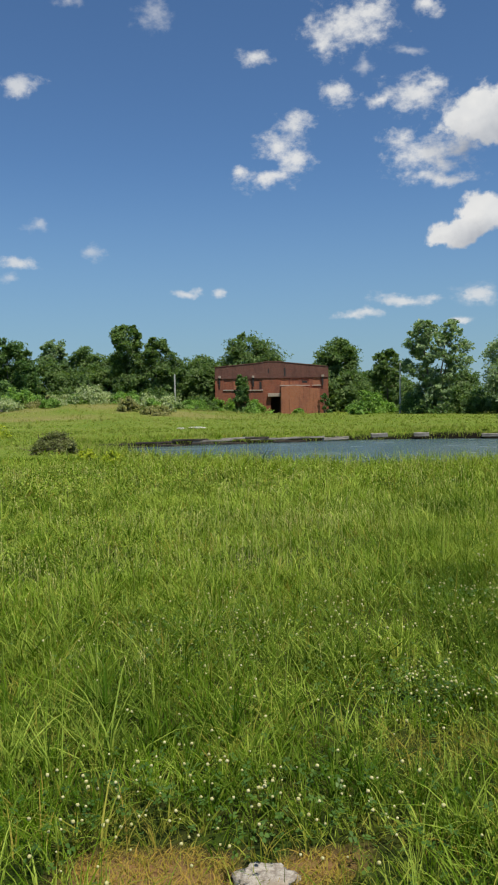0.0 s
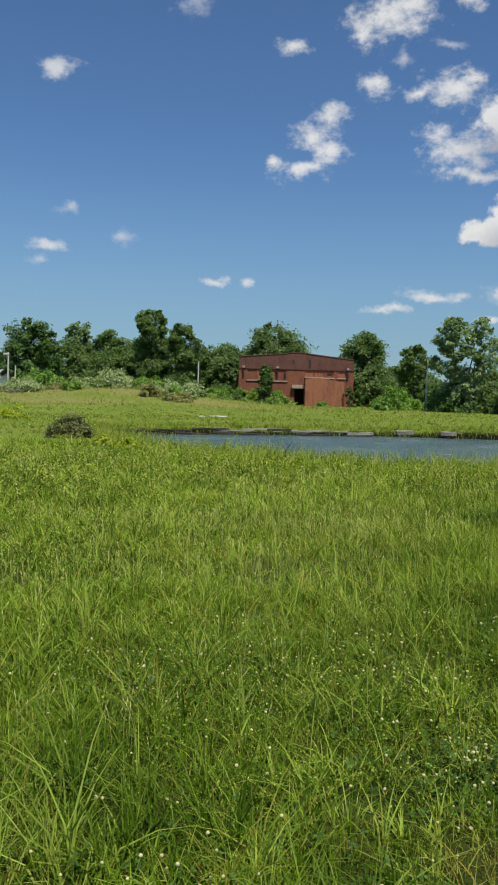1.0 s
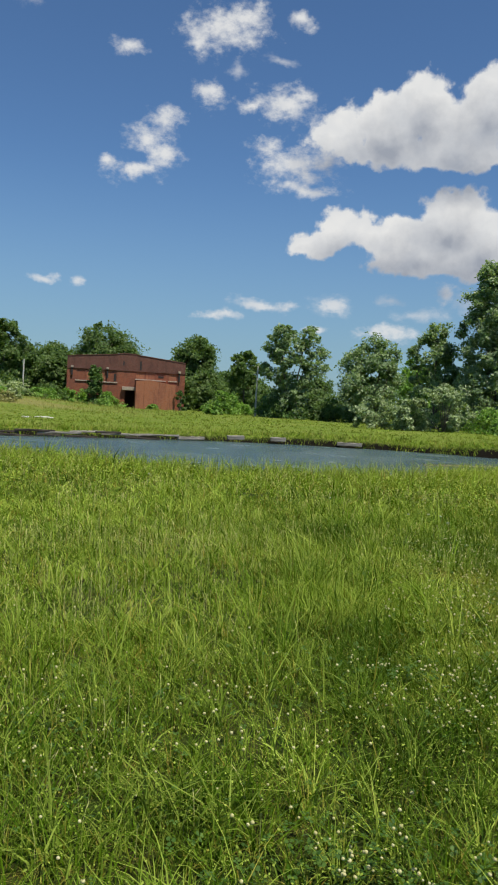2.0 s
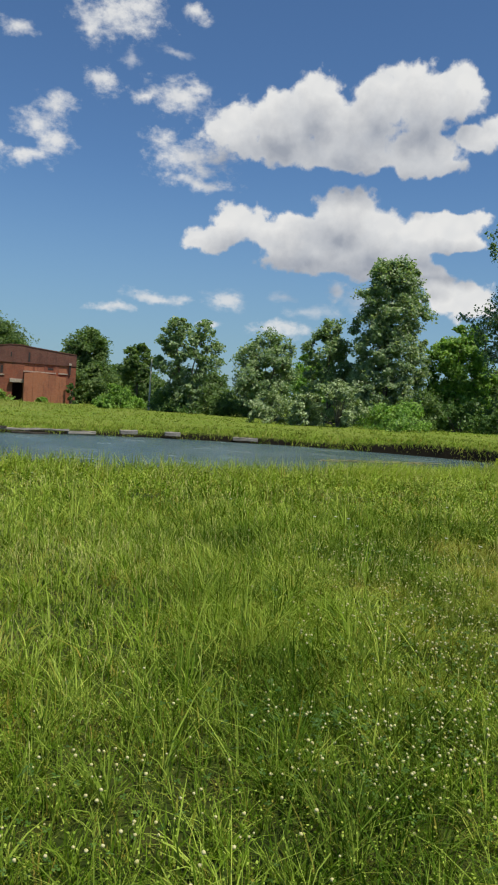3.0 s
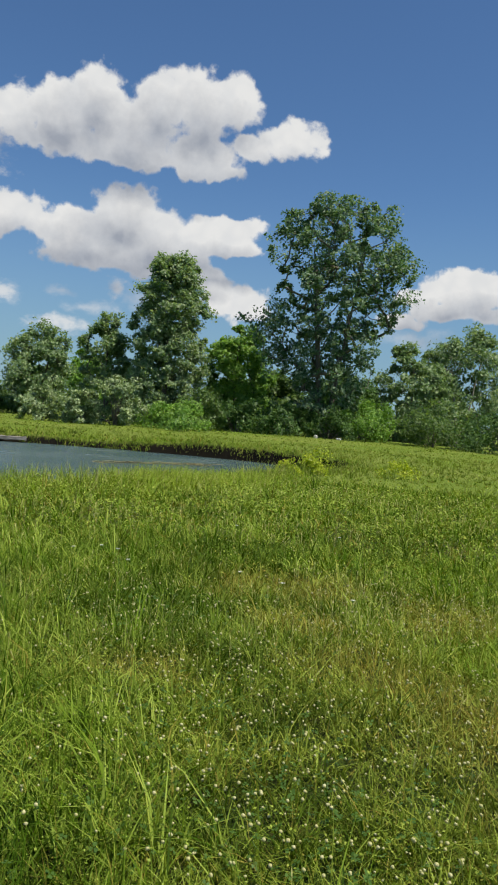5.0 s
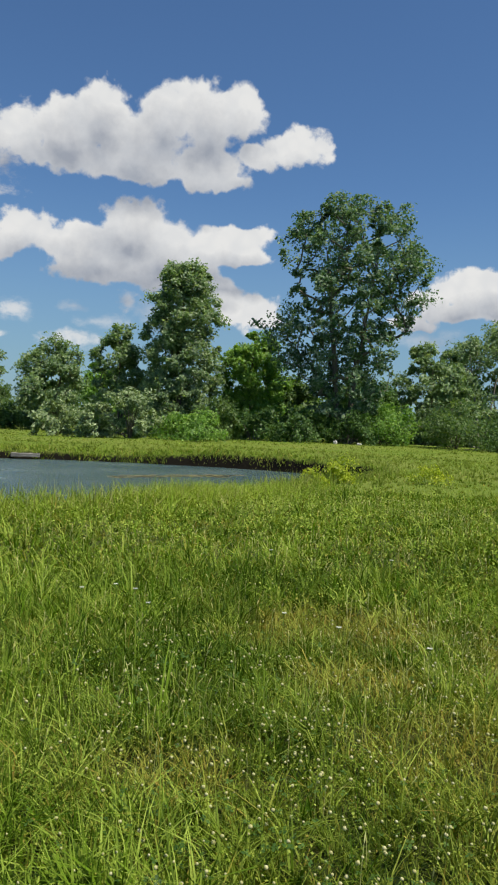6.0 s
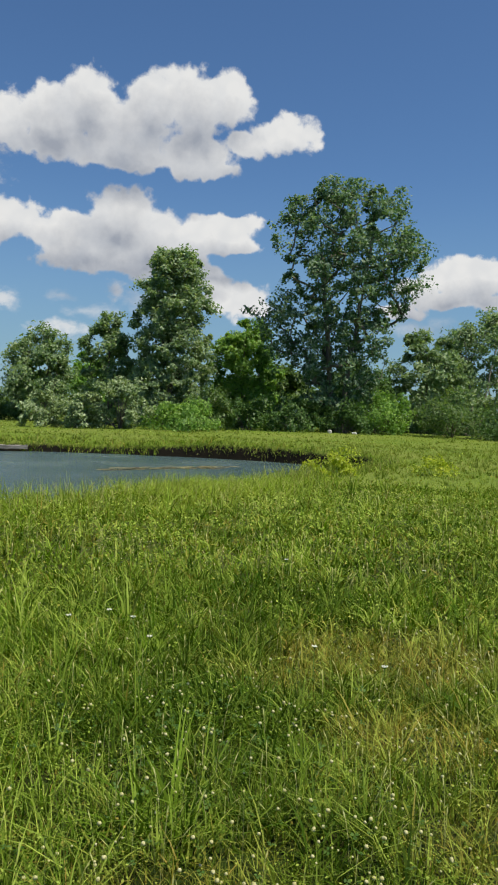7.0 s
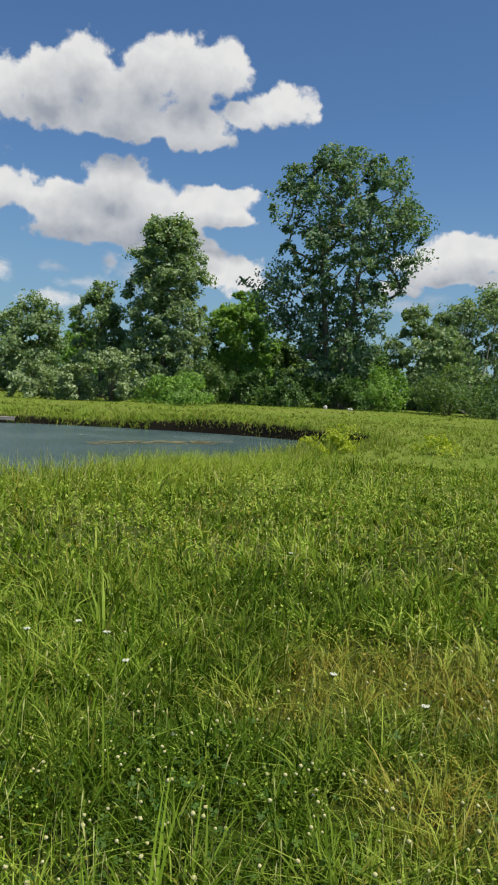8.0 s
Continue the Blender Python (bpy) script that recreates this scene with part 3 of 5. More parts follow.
def skeleton(rng, cen, stems, h, girth, slender):
    """Limbs: every clump grows from the nearest point already reached nearer the foot; limbs thicken downwards."""
    nodes, parent = [], []
    for line in stems:
        for i, p in enumerate(line):
            nodes.append(p)
            parent.append(len(nodes) - 2 if i else -1)
    order = np.argsort(cen[:, 2] * 0.7 + np.hypot(cen[:, 0], cen[:, 1]))
    fixed = len(nodes)
    pts = np.concatenate([np.array(nodes), np.zeros((len(cen), 3))])
    count = fixed
    for j in order:
        c = cen[j]
        gap = c - pts[:count]
        d = np.linalg.norm(gap, axis=1)
        rise = gap[:, 2]
        cost = d + np.where(rise < 0.25 * d, 0.8 * (0.25 * d - rise), 0)
        k = int(np.argmin(cost))
        pts[count] = c
        parent.append(k)
        count += 1
    load = np.ones(count)
    for i in range(count - 1, -1, -1):
        if parent[i] >= 0:
            load[parent[i]] += load[i]
    paths = []
    top_load = load[:fixed].max()
    radius = np.maximum(girth * (load / top_load) ** slender, 0.006 + 0.0004 * h)
    for i in range(fixed, count):
        k = parent[i]
        p, c = pts[k], pts[i]
        mid = (p + c) / 2 + rng.normal(size=3) * 0.05 * np.linalg.norm(c - p) + (0, 0, -0.04 * np.linalg.norm(c - p))
        paths.append([(p, min(radius[i] * 1.15, radius[k])), (mid, radius[i]), (c, radius[i] * 0.75)])
    base = 0
    for line in stems:
        m = len(line)
        paths.append([(line[i], radius[base + i] * (1.3 if i == 0 else 1)) for i in range(m)])
        base += m
    return paths


def tree(x, y, top, width, mat, label, kind="round", bare_stem=0.22, lobes=16, per_lobe=16, leaves=46, leaf=0.13, seed=1, trunks=1, fill=0.45, bark=None, lean=(0, 0), lobe_size=0.15, group="trees round the pond", limbs=True, sides=0.0, stem=1.0, tuft=0.36, quads=False, slender=0.5, skirt=()):
    """A tree: tapered stems, limbs that branch out to the clumps, and a crown of leaves in rounded uneven lobes."""
    rng = np.random.default_rng(seed)
    z0 = float(land(np.array([x]), np.array([y]))[0])
    h = top - z0
    thing = tagged(new("tree"), label, "tree", group)
    thing.location = (x, y, z0 - 0.05)
    low = h * bare_stem
    cen, lob = crown_clumps(rng, h, low, width, kind, lobes, per_lobe, lobe_size, fill, lean, sides)
    for sx, sy, sz, sr, sn in skirt:
        cen = np.concatenate([cen, rng.normal((sx, sy, sz), sr * 0.5, (sn, 3))])
        lob = np.concatenate([lob, np.full(sn, sr)])
    size = np.clip(lob * tuft, 0.12, 0.9) * rng.uniform(0.55, 1.25, len(cen))
    heart = np.array((lean[0] * h * 0.5, lean[1] * h * 0.5, low + (h - low) * 0.35))
    v, t = leaf_cloud(rng, cen, size, leaves, leaf, heart, small=not quads)
    stems = []
    for i in range(trunks):
        ang = 2 * math.pi * i / trunks - 0.6
        off = 0.0 if trunks == 1 else 0.03 * width
        reach = 0.0 if trunks == 1 else 0.15 * width
        stems.append([np.array((math.cos(ang) * (off + reach * q ** 1.3) + lean[0] * q * h * 0.8 + rng.normal() * 0.06 * q, math.sin(ang) * (off + reach * q ** 1.3) * 0.6 + lean[1] * q * h * 0.8, q * h * 0.78 - 0.1 * (q == 0))) for q in np.linspace(0, 1, 9)])
    if limbs:
        paths = skeleton(rng, cen, stems, h, stem * (0.011 * h + 0.05), slender)
    else:
        paths = [[(p, max(stem * (0.011 * h + 0.05) * (1 - i / 9), 0.02)) for i, p in enumerate(line)] for line in stems]
    tv, tq = tubes(paths, 4)
    mesh_part("trunk", mesh_from("trunk", tv, tq, bark or BARK, smooth=True), thing)
    mesh_part("crown", mesh_from("crown", v, t, mat), thing)
    return thing


def bush(x, y, top, width, mat, label, clumps=40, leaves=45, leaf=0.12, seed=1, group="bushes round the pond", kind="bush", depth=None, name="bush"):
    """A bush: many thin stems from the ground and rounded lobes of leaves down to it."""
    rng = np.random.default_rng(seed)
    z0 = float(land(np.array([x]), np.array([y]))[0])
    h = top - z0
    thing = tagged(new(name), label, "bush", group)
    thing.location = (x, y, z0 - 0.03)
    per = 7
    cen, lob = crown_clumps(rng, h, 0.06 * h, width, kind, max(clumps // 5, 6), per, 0.19 if name == "bush" else 0.26, 0.3, (0, 0), 0.0)
    cen[:, 1] *= (depth or width) / width
    v, t = leaf_cloud(rng, cen, np.clip(lob * 0.42, 0.04, 0.6) * rng.uniform(0.6, 1.2, len(cen)), leaves, leaf * 0.72, np.array((0, 0, h * 0.2)), small=True)
    keep = v[:, 2] < 0
    v[keep, 2] = 0.02
    paths = []
    for j in rng.permutation(len(cen))[:16]:
        c = cen[j]
        paths.append([((c[0] * 0.12, c[1] * 0.12, -0.05), 0.03), (c * (0.5, 0.5, 0.6), 0.02), (c, 0.008)])
    if name == "weed":
        for line in paths[:6]:
            tv, tq = tubes([[(p, q * 0.3) for p, q in line]], 4)
            mesh_part("stem", mesh_from("stem", tv, tq, LEAF_FRESH, smooth=True), thing)
    else:
        tv, tq = tubes(paths, 4)
        mesh_part("woody_base", mesh_from("woody_base", tv, tq, BARK, smooth=True), thing)
    mesh_part("foliage", mesh_from("foliage", v, t, mat), thing)
    return thing


# ------------------------------------------------------------------ brick building
def brick_building():
    """The two-storey brick shell beyond the pond: the front stands at y = 0 and faces -y, x runs along it."""
    thing = tagged(new("brick_building"), "abandoned red-brick building with bricked-up windows and a low gable parapet", "building")
    thing.location = (-4.4, 104.8, -0.35)
    W, H, DEEP, T = 14.8, 6.35, 13.0, 0.4
    belt = 4.95
    # openings and recesses in the lower front: x0, x1, z0, z1
    door = (7.25, 8.45, 0.0, 2.42)
    bays = [(1.15, 2.25, 3.45, 4.9), (2.42, 3.6, 3.45, 4.9), (3.8, 4.75, 3.40, 4.9), (5.0, 6.15, 3.40, 4.9), (8.6, 9.65, 3.95, 4.85), (9.85, 10.95, 3.95, 4.85), (11.2, 12.25, 3.92, 4.85), (12.75, 13.7, 3.92, 4.85)]
    holes = bays + [door]
    xs = sorted({0, W, *[h[0] for h in holes], *[h[1] for h in holes]})
    zs = sorted({-0.4, belt, *[h[2] for h in holes], *[h[3] for h in holes]})
    solid = {}
    for i, (x0, x1) in enumerate(zip(xs, xs[1:])):
        for j, (z0, z1) in enumerate(zip(zs, zs[1:])):
            mx, mz = (x0 + x1) / 2, (z0 + z1) / 2
            if not any(a < mx < b and c < mz < d for a, b, c, d in holes):
                solid[i, j] = (x0, x1, z0, z1)
    bm = bmesh.new()

    def face(*corners):
        bm.faces.new([bm.verts.new(c) for c in corners])

    for (i, j), (x0, x1, z0, z1) in solid.items():
        face((x0, 0, z0), (x1, 0, z0), (x1, 0, z1), (x0, 0, z1))
        face((x1, T, z0), (x0, T, z0), (x0, T, z1), (x1, T, z1))
        if (i - 1, j) not in solid:
            face((x0, T, z0), (x0, 0, z0), (x0, 0, z1), (x0, T, z1))
        if (i + 1, j) not in solid:
            face((x1, 0, z0), (x1, T, z0), (x1, T, z1), (x1, 0, z1))
        if (i, j - 1) not in solid:
            face((x0, T, z0), (x1, T, z0), (x1, 0, z0), (x0, 0, z0))
        if (i, j + 1) not in solid:
            face((x0, 0, z1), (x1, 0, z1), (x1, T, z1), (x0, T, z1))
    bmesh.ops.remove_doubles(bm, verts=bm.verts, dist=0.001)
    part("front_wall", bm, BRICK, thing)
    gable = [(0, belt), (W, belt), (W, H - 0.10), (W * 0.62, H + 0.52), (W * 0.56, H + 0.66), (W * 0.46, H + 0.66), (W * 0.40, H + 0.50), (0, H)]
    part("parapet", prism(gable, -0.03, T), BRICK_UPPER, thing, "darker weathered brick parapet")
    for (xa, za), (xb, zb) in zip(gable[2:-1], gable[3:]):
        part("coping", prism([(xa, za), (xb, zb), (xb, zb + 0.09), (xa, za + 0.09)], -0.09, T + 0.06), BRICK_UPPER, thing, "dark brick coping")
    for z in (belt,):
        part("string_course", block(-0.02, W + 0.02, -0.09, -0.031, z - 0.08, z + 0.06), BRICK_UPPER, thing)
    for i, (a, b, c, d) in enumerate(bays):
        win = part("blocked_window", block(a, b, 0.07, 0.34, c, d), BRICK_PALE if i % 3 else BRICK, thing, "window bay filled with brick")
        part("sill", block(a - 0.12, b + 0.12, -0.12, 0.069, c - 0.14, c, 0.01), STONE, win, "projecting pale sill")
        # no gap is cut: a near-black panel stands in for its shade
        if i in (3, 6):
            gap = block(b - 0.36, b - 0.08, 0.045, 0.068, c + 0.12, d - 0.45) if i == 3 else block(a + 0.2, b - 0.2, 0.045, 0.068, c + 0.3, c + 0.55)
            part("gap_shade_panel", gap, IRON_AND_GAP_SHADE, win, "near-black panel standing in for the shade in a broken gap")
    # slots are not cut either; near-black strips stand in for their darkness
    for x, z0, z1, w in ((6.9, 5.55, 6.1, 0.16), (9.0, 5.1, 6.2, 0.22)):
        part("slot_shade_strip", block(x, x + w, -0.05, -0.031, z0, z1), IRON_AND_GAP_SHADE, thing, "near-black strip standing in for a slot's shade in the parapet")
    for x in (0.62, 4.98, 14.05):
        head = part("rainwater_head", block(x - 0.16, x + 0.16, -0.30, -0.035, belt - 0.02, belt + 0.26, 0.03), STONE, thing, "pale rainwater head")
        part("downpipe", block(x - 0.09, x + 0.09, -0.20, -0.035, belt - 1.15 if x > 1 else belt - 1.0, belt - 0.02), IRON_AND_GAP_SHADE, head, "short rusted downpipe")
    part("lintel", block(door[0] - 0.35, door[1] + 0.1, -0.5, -0.002, 2.45, 2.9, 0.02), STONE, thing, "broken pale concrete lintel")
    # masonry in front, lower and newer
    ext = [(8.55, -0.4), (13.5, -0.4), (13.5, 3.35), (11.0, 3.75), (10.2, 3.85), (8.55, 3.65)]
    part("front_extension", prism(ext, -1.6, -0.002), BRICK_PALE, thing, "lower projecting wall of lighter brick")
    part("side_wall", block(0, T, T, DEEP, -0.4, H - 0.1), BRICK, thing)
    part("side_wall", block(W - T, W, T, DEEP, -0.4, H - 0.2), BRICK, thing)
    part("back_wall", block(0, W, DEEP, DEEP + T, -0.4, H - 0.2), BRICK, thing)
    part("roof", block(T, W - T, T, DEEP, H - 0.55, H - 0.4), ROOFING, thing)
    part("floor_slab", block(T, W - T, T, DEEP, -0.4, -0.05), ROOFING, thing)
    part("inner_wall", block(6.0, 10.0, 4.0, 4.2, -0.05, 4.5), BRICK_UPPER, thing)
    return thing


brick_building()


def white_house():
    thing = tagged(new("house"), "small white house with a grey shingle roof", "house")
    thing.location = (-56.0, 140.0, 0.2)
    part("wall", block(0, 8.4, 0, 7, -0.2, 2.75), WHITE_PAINT, thing, "white siding")
    bm = bmesh.new()
    pts = [bm.verts.new(p) for p in ((-0.4, -0.5, 2.6), (8.8, -0.5, 2.6), (8.8, 3.5, 4.1), (-0.4, 3.5, 4.1), (-0.4, 7.5, 2.6), (8.8, 7.5, 2.6))]
    bm.faces.new([pts[i] for i in (0, 1, 2, 3)]), bm.faces.new([pts[i] for i in (3, 2, 5, 4)]), bm.faces.new([pts[i] for i in (0, 3, 4)]), bm.faces.new([pts[i] for i in (1, 5, 2)])
    bm.faces.new([pts[i] for i in (0, 4, 5, 1)])
    part("roof", bm, SHINGLE, thing, "grey shingles")
    for x in (1.1, 3.4, 5.7):
        win = part("window", block(x, x + 0.8, -0.06, -0.002, 1.3, 2.4), WHITE_PAINT, thing)
        part("pane", block(x + 0.08, x + 0.72, -0.075, -0.061, 1.38, 2.32), DARK_GLASS, win, "dark glass")
    return thing


white_house()


def pole(x, y, top, label, r=0.095, arm=False):
    z0 = float(land(np.array([x]), np.array([y]))[0]) - 0.3
    thing = tagged(new("utility_pole"), label, "pole", "poles along the trees")
    thing.location = (x, y, z0)
    tv, tq = tubes([[((0, 0, 0), r), ((0, 0, (top - z0) * 0.5), r * 0.92), ((0.03, 0, top - z0), r * 0.8)]], 10)
    mesh_part("shaft", mesh_from("shaft", tv, tq, POLE, smooth=True), thing)
    part("cap", block(-r * 0.8 + 0.03, r * 0.8 + 0.03, -r * 0.8, r * 0.8, top - z0, top - z0 + 0.04), POLE, thing)
    if arm:
        part("street_light", block(-0.5, 0.12, -0.12, 0.12, top - z0 - 0.25, top - z0 - 0.05, 0.04), POLE, thing, "pale lamp head")


pole(-8.9, 96.5, 4.9, "bleached wooden pole standing before the trees")
pole(16.2, 86.0, 5.3, "bleached wooden pole standing before the trees")
pole(-28.1, 85.5, 5.0, "pale pole with a lamp beside the white house", arm=True)
pole(-27.4, 85.7, 3.6, "short pale pole beside a taller one", 0.07)


# ------------------------------------------------------------------ trees
# big cottonwood and its neighbours beyond the pond
tree(37.5, 49.5, 17.7, 12.0, LEAF_COTTON, "tall open cottonwood with two trunks and fluttering leaves", "vase", 0.10, 141, 7, 33, 0.121, 11, 2, 0.30, lobe_size=0.075, tuft=0.36, stem=1.0, lean=(0.015, -0.01), sides=0.06, quads=True, slender=0.42,
     skirt=((-3.7, 2.5, 7.6, 1.5, 44), (-3.0, 2.0, 5.6, 1.2, 24), (3.6, -2.4, 13.0, 1.6, 46), (3.3, -2.2, 10.6, 1.5, 30), (-0.8, 0.5, 2.6, 1.2, 14)))
tree(29.2, 58.4, 13.2, 6.9, LEAF_PALE, "tall dense cottonwood with a rounded upright crown", "column", 0.03, 300, 5, 36, 0.115, 12, 1, 0.2, lobe_size=0.075, tuft=0.62, quads=True, lean=(0.01, 0))
tree(26.2, 62.5, 9.0, 5.0, LEAF_WILLOW, "lower tree leaning beside the cottonwood", "bush", 0.05, 42, 10, 36, 0.127, 13)
tree(36.2, 59.5, 9.2, 6.4, LEAF_FRESH, "young bright green tree with a pointed crown", "round", 0.02, 80, 10, 36, 0.127, 14, lobe_size=0.12)
tree(54.8, 52.0, 11.3, 10.0, LEAF_WILLOW, "loose grey-green tree with pale stems", "round", 0.10, 76, 10, 36, 0.127, 15, 2, bark=PALE_BARK, lobe_size=0.10)
tree(48.2, 51.5, 8.8, 6.4, LEAF_WILLOW, "grey-green tree among the bushes", "round", 0.04, 49, 10, 36, 0.127, 16)
tree(43.6, 53.5, 5.8, 6.0, LEAF_DARK, "dark tree filling the gap beside the cottonwood", "bush", 0.02, 49, 10, 36, 0.138, 17)
tree(25.2, 75.9, 8.9, 7.4, LEAF_WILLOW, "wind-blown willow-like tree at the pond's edge", "round", 0.06, 57, 10, 36, 0.138, 18, 2, lobe_size=0.13, lean=(0.03, 0))
tree(19.0, 82.0, 9.6, 7.2, LEAF_WILLOW, "open tree with airy leaning boughs", "vase", 0.04, 65, 8, 33, 0.149, 19, 2, 0.3, lobe_size=0.11)
tree(34.5, 86.0, 7.6, 6.0, LEAF_FRESH, "bright green tree farther back", "round", 0.04, 38, 10, 33, 0.161, 20)
# wood round the building and to the left of it
tree(-57.0, 158.0, 9.6, 13.0, LEAF_OAK, "dark tree behind the white house", "round", 0.05, 46, 10, 33, 0.253, 21, limbs=False)
tree(-30.2, 100.6, 10.2, 8.4, LEAF_DARK, "broad dark spreading tree", "round", 0.05, 65, 10, 36, 0.172, 22)
tree(-29.4, 121.5, 11.7, 5.2, LEAF_WILLOW, "pale narrow tree rising over the wood", "round", 0.4, 42, 8, 33, 0.184, 23)
tree(-23.4, 117.7, 10.2, 9.0, LEAF_OAK, "rounded mid-green tree in the wood", "round", 0.02, 68, 10, 36, 0.184, 24)
tree(-15.7, 104.0, 11.8, 5.4, LEAF_OAK, "tall tree with a loose ragged crown", "column", 0.06, 65, 9, 36, 0.161, 25)
tree(-12.0, 104.6, 10.6, 6.0, LEAF_OAK, "tall tree with a rounded ragged crown", "round", 0.04, 65, 9, 36, 0.161, 26)
tree(-7.4, 121.0, 9.2, 8.5, LEAF_OAK, "mid-green tree beside the brick building", "bush", 0.02, 65, 10, 36, 0.184, 27)
tree(0.4, 126.0, 12.6, 12.0, LEAF_OAK, "big round tree behind the brick building", "round", 0.05, 84, 10, 36, 0.196, 28, lobe_size=0.14)
tree(13.4, 121.5, 11.2, 10.0, LEAF_OAK, "big round tree behind the brick building", "round", 0.02, 84, 10, 36, 0.196, 29, lobe_size=0.14)
tree(16.4, 95.0, 7.5, 4.4, LEAF_OAK, "slim tree behind the pole", "column", 0.05, 38, 10, 36, 0.161, 30)
tree(23.5, 148.0, 7.6, 12.0, LEAF_OAK, "low trees at the far end of the field", "bush", 0.02, 46, 10, 33, 0.253, 31, limbs=False)


def wood_row(places, mat, seed, label):
    for i, (x, y, top, w) in enumerate(places):
        tree(x, y, top, w, mat, label, "bush", 0.02, 42, 10, 33, 0.184, seed + i, group="wood behind the meadow", limbs=False)


wood_row([(-36, 124, 8.0, 9), (-32, 112, 7.6, 8), (-27, 110, 8.0, 8), (-22, 110, 7.4, 8), (-18, 112, 8.8, 8), (-12, 116, 8.6, 8), (-6, 116, 7.6, 8)], LEAF_OAK, 60, "dense mid-green tree in the wood")
wood_row([(14, 112, 5.8, 8), (20, 112, 5.4, 8), (27, 104, 5.4, 8), (33, 98, 5.6, 8), (41, 88, 5.8, 8), (47, 76, 6.2, 8), (54, 68, 6.6, 8), (60, 60, 7.2, 9), (66, 52, 7.4, 9), (44, 64, 5.8, 7)], LEAF_OAK, 80, "dense mid-green tree in the wood")

# ------------------------------------------------------------------ bushes
for i, (x, y, top, w, m, lab) in enumerate((
        (18.6, 54.9, 2.9, 2.8, LEAF_OLIVE, "silvery olive bush above the pond"),
        (20.4, 53.2, 2.5, 3.0, LEAF_OLIVE, "silvery olive bush above the pond"),
        (22.4, 51.8, 3.7, 4.6, LEAF_OLIVE, "large silvery olive bush above the pond"),
        (25.6, 49.6, 2.3, 4.4, LEAF_FRESH, "low bright green thicket"),
        (28.2, 51.5, 3.0, 4.0, LEAF_OAK, "dark green thicket under the trees"),
        (31.0, 50.8, 2.9, 4.4, LEAF_DARK, "dark shaded thicket under the cottonwood"),
        (33.9, 49.4, 2.9, 4.2, LEAF_DARK, "dark shaded thicket under the cottonwood"),
        (39.6, 47.2, 3.6, 5.0, LEAF_FRESH, "green thicket beside the cottonwood"),
        (42.6, 43.6, 3.6, 5.4, LEAF_OAK, "green thicket at the meadow's edge"),
        (46.0, 40.4, 3.7, 5.4, LEAF_DARK, "dark thicket at the meadow's edge"),
        (50.0, 37.5, 3.8, 5.4, LEAF_OAK, "green thicket at the meadow's edge"),
        (36.6, 47.6, 2.6, 4.0, LEAF_DARK, "dark thicket at the foot of the cottonwood"),
        (18.0, 83.0, 2.4, 6.2, LEAF_DARK, "dark rounded bushes across the meadow"),
        (22.5, 80.0, 2.2, 4.6, LEAF_OAK, "dark rounded bushes across the meadow"),
        (14.0, 92.0, 2.6, 5.0, LEAF_FRESH, "green scrub beside the brick building"),
        (11.6, 84.2, 1.0, 1.9, LEAF_FRESH, "small round bush in the meadow"),
        (-7.9, 84.6, 1.9, 1.9, LEAF_DARK, "small dark bush by the pole"),
        (-17.2, 88.3, 3.6, 5.6, LEAF_BLOSSOM, "pale flowering thicket on the rise"),
        (-14.0, 91.0, 3.0, 5.0, LEAF_FRESH, "green scrub on the rise"),
        (-20.8, 88.6, 2.8, 3.6, LEAF_BLOSSOM, "pale flowering thicket on the rise"),
        (-24.9, 87.5, 3.2, 5.6, LEAF_FRESH, "green scrub on the rise"),
        (-27.6, 91.0, 3.2, 3.8, LEAF_OAK, "green scrub on the rise"),
        (-10.5, 93.0, 3.2, 4.5, LEAF_OAK, "green scrub on the rise"),
        (-6.0, 98.0, 2.6, 4.5, LEAF_OAK, "green scrub beside the brick building"),
        (-3.4, 101.6, 2.1, 3.6, LEAF_FRESH, "green shrub against the brick wall"),
        (0.7, 101.8, 1.9, 3.6, LEAF_FRESH, "green shrub against the brick wall"),
        (6.3, 102.3, 0.7, 1.4, LEAF_FRESH, "small shrub at the foot of the wall"),
        (9.7, 102.4, 2.5, 1.6, LEAF_DARK, "dark vine at the building's corner"))):
    bush(x, y, top, w, m, lab, clumps=int(26 + 8 * w), leaves=60, leaf=0.13 if y < 70 else 0.17, seed=200 + i)
bush(-0.9, 101.4, 4.9, 2.6, LEAF_DARK, "dark conical small tree against the brick wall", 130, 50, 0.17, 240, kind="cone")
# low mixed scrub and straw-coloured growth over the rise
rngr = np.random.default_rng(77)
for i in range(20):
    x, y = rngr.uniform(-27, -5), rngr.uniform(72, 92)
    bush(x, y, float(land(np.array([x]), np.array([y]))[0]) + rngr.uniform(0.6, 1.5), rngr.uniform(2.0, 4.5), (LEAF_BLOSSOM, LEAF_STRAW, LEAF_FRESH)[i % 3], ("pale flowering scrub on the dry rise", "straw-coloured tall weeds on the dry rise", "low green scrub on the dry rise")[i % 3], 40, 50, 0.14, 700 + i, "scrub on the rise")
# yellow flowering weeds on the banks
for i, (x, y, top, w) in enumerate(((16.6, 24.0, 0.85, 1.1), (16.2, 23.6, 0.6, 0.9), (18.9, 22.6, 0.62, 1.2), (15.3, 23.5, 0.5, 0.8), (-3.7, 21.6, 0.42, 0.7), (-4.6, 22.6, 0.4, 0.6), (-12.2, 38.5, 0.7, 1.4))):
    bush(x, y, top, w, LEAF_YELLOW, "yellow-green flowering weed on the bank", 34, 22, 0.055 if y < 30 else 0.08, 260 + i, "weeds on the banks", name="weed")


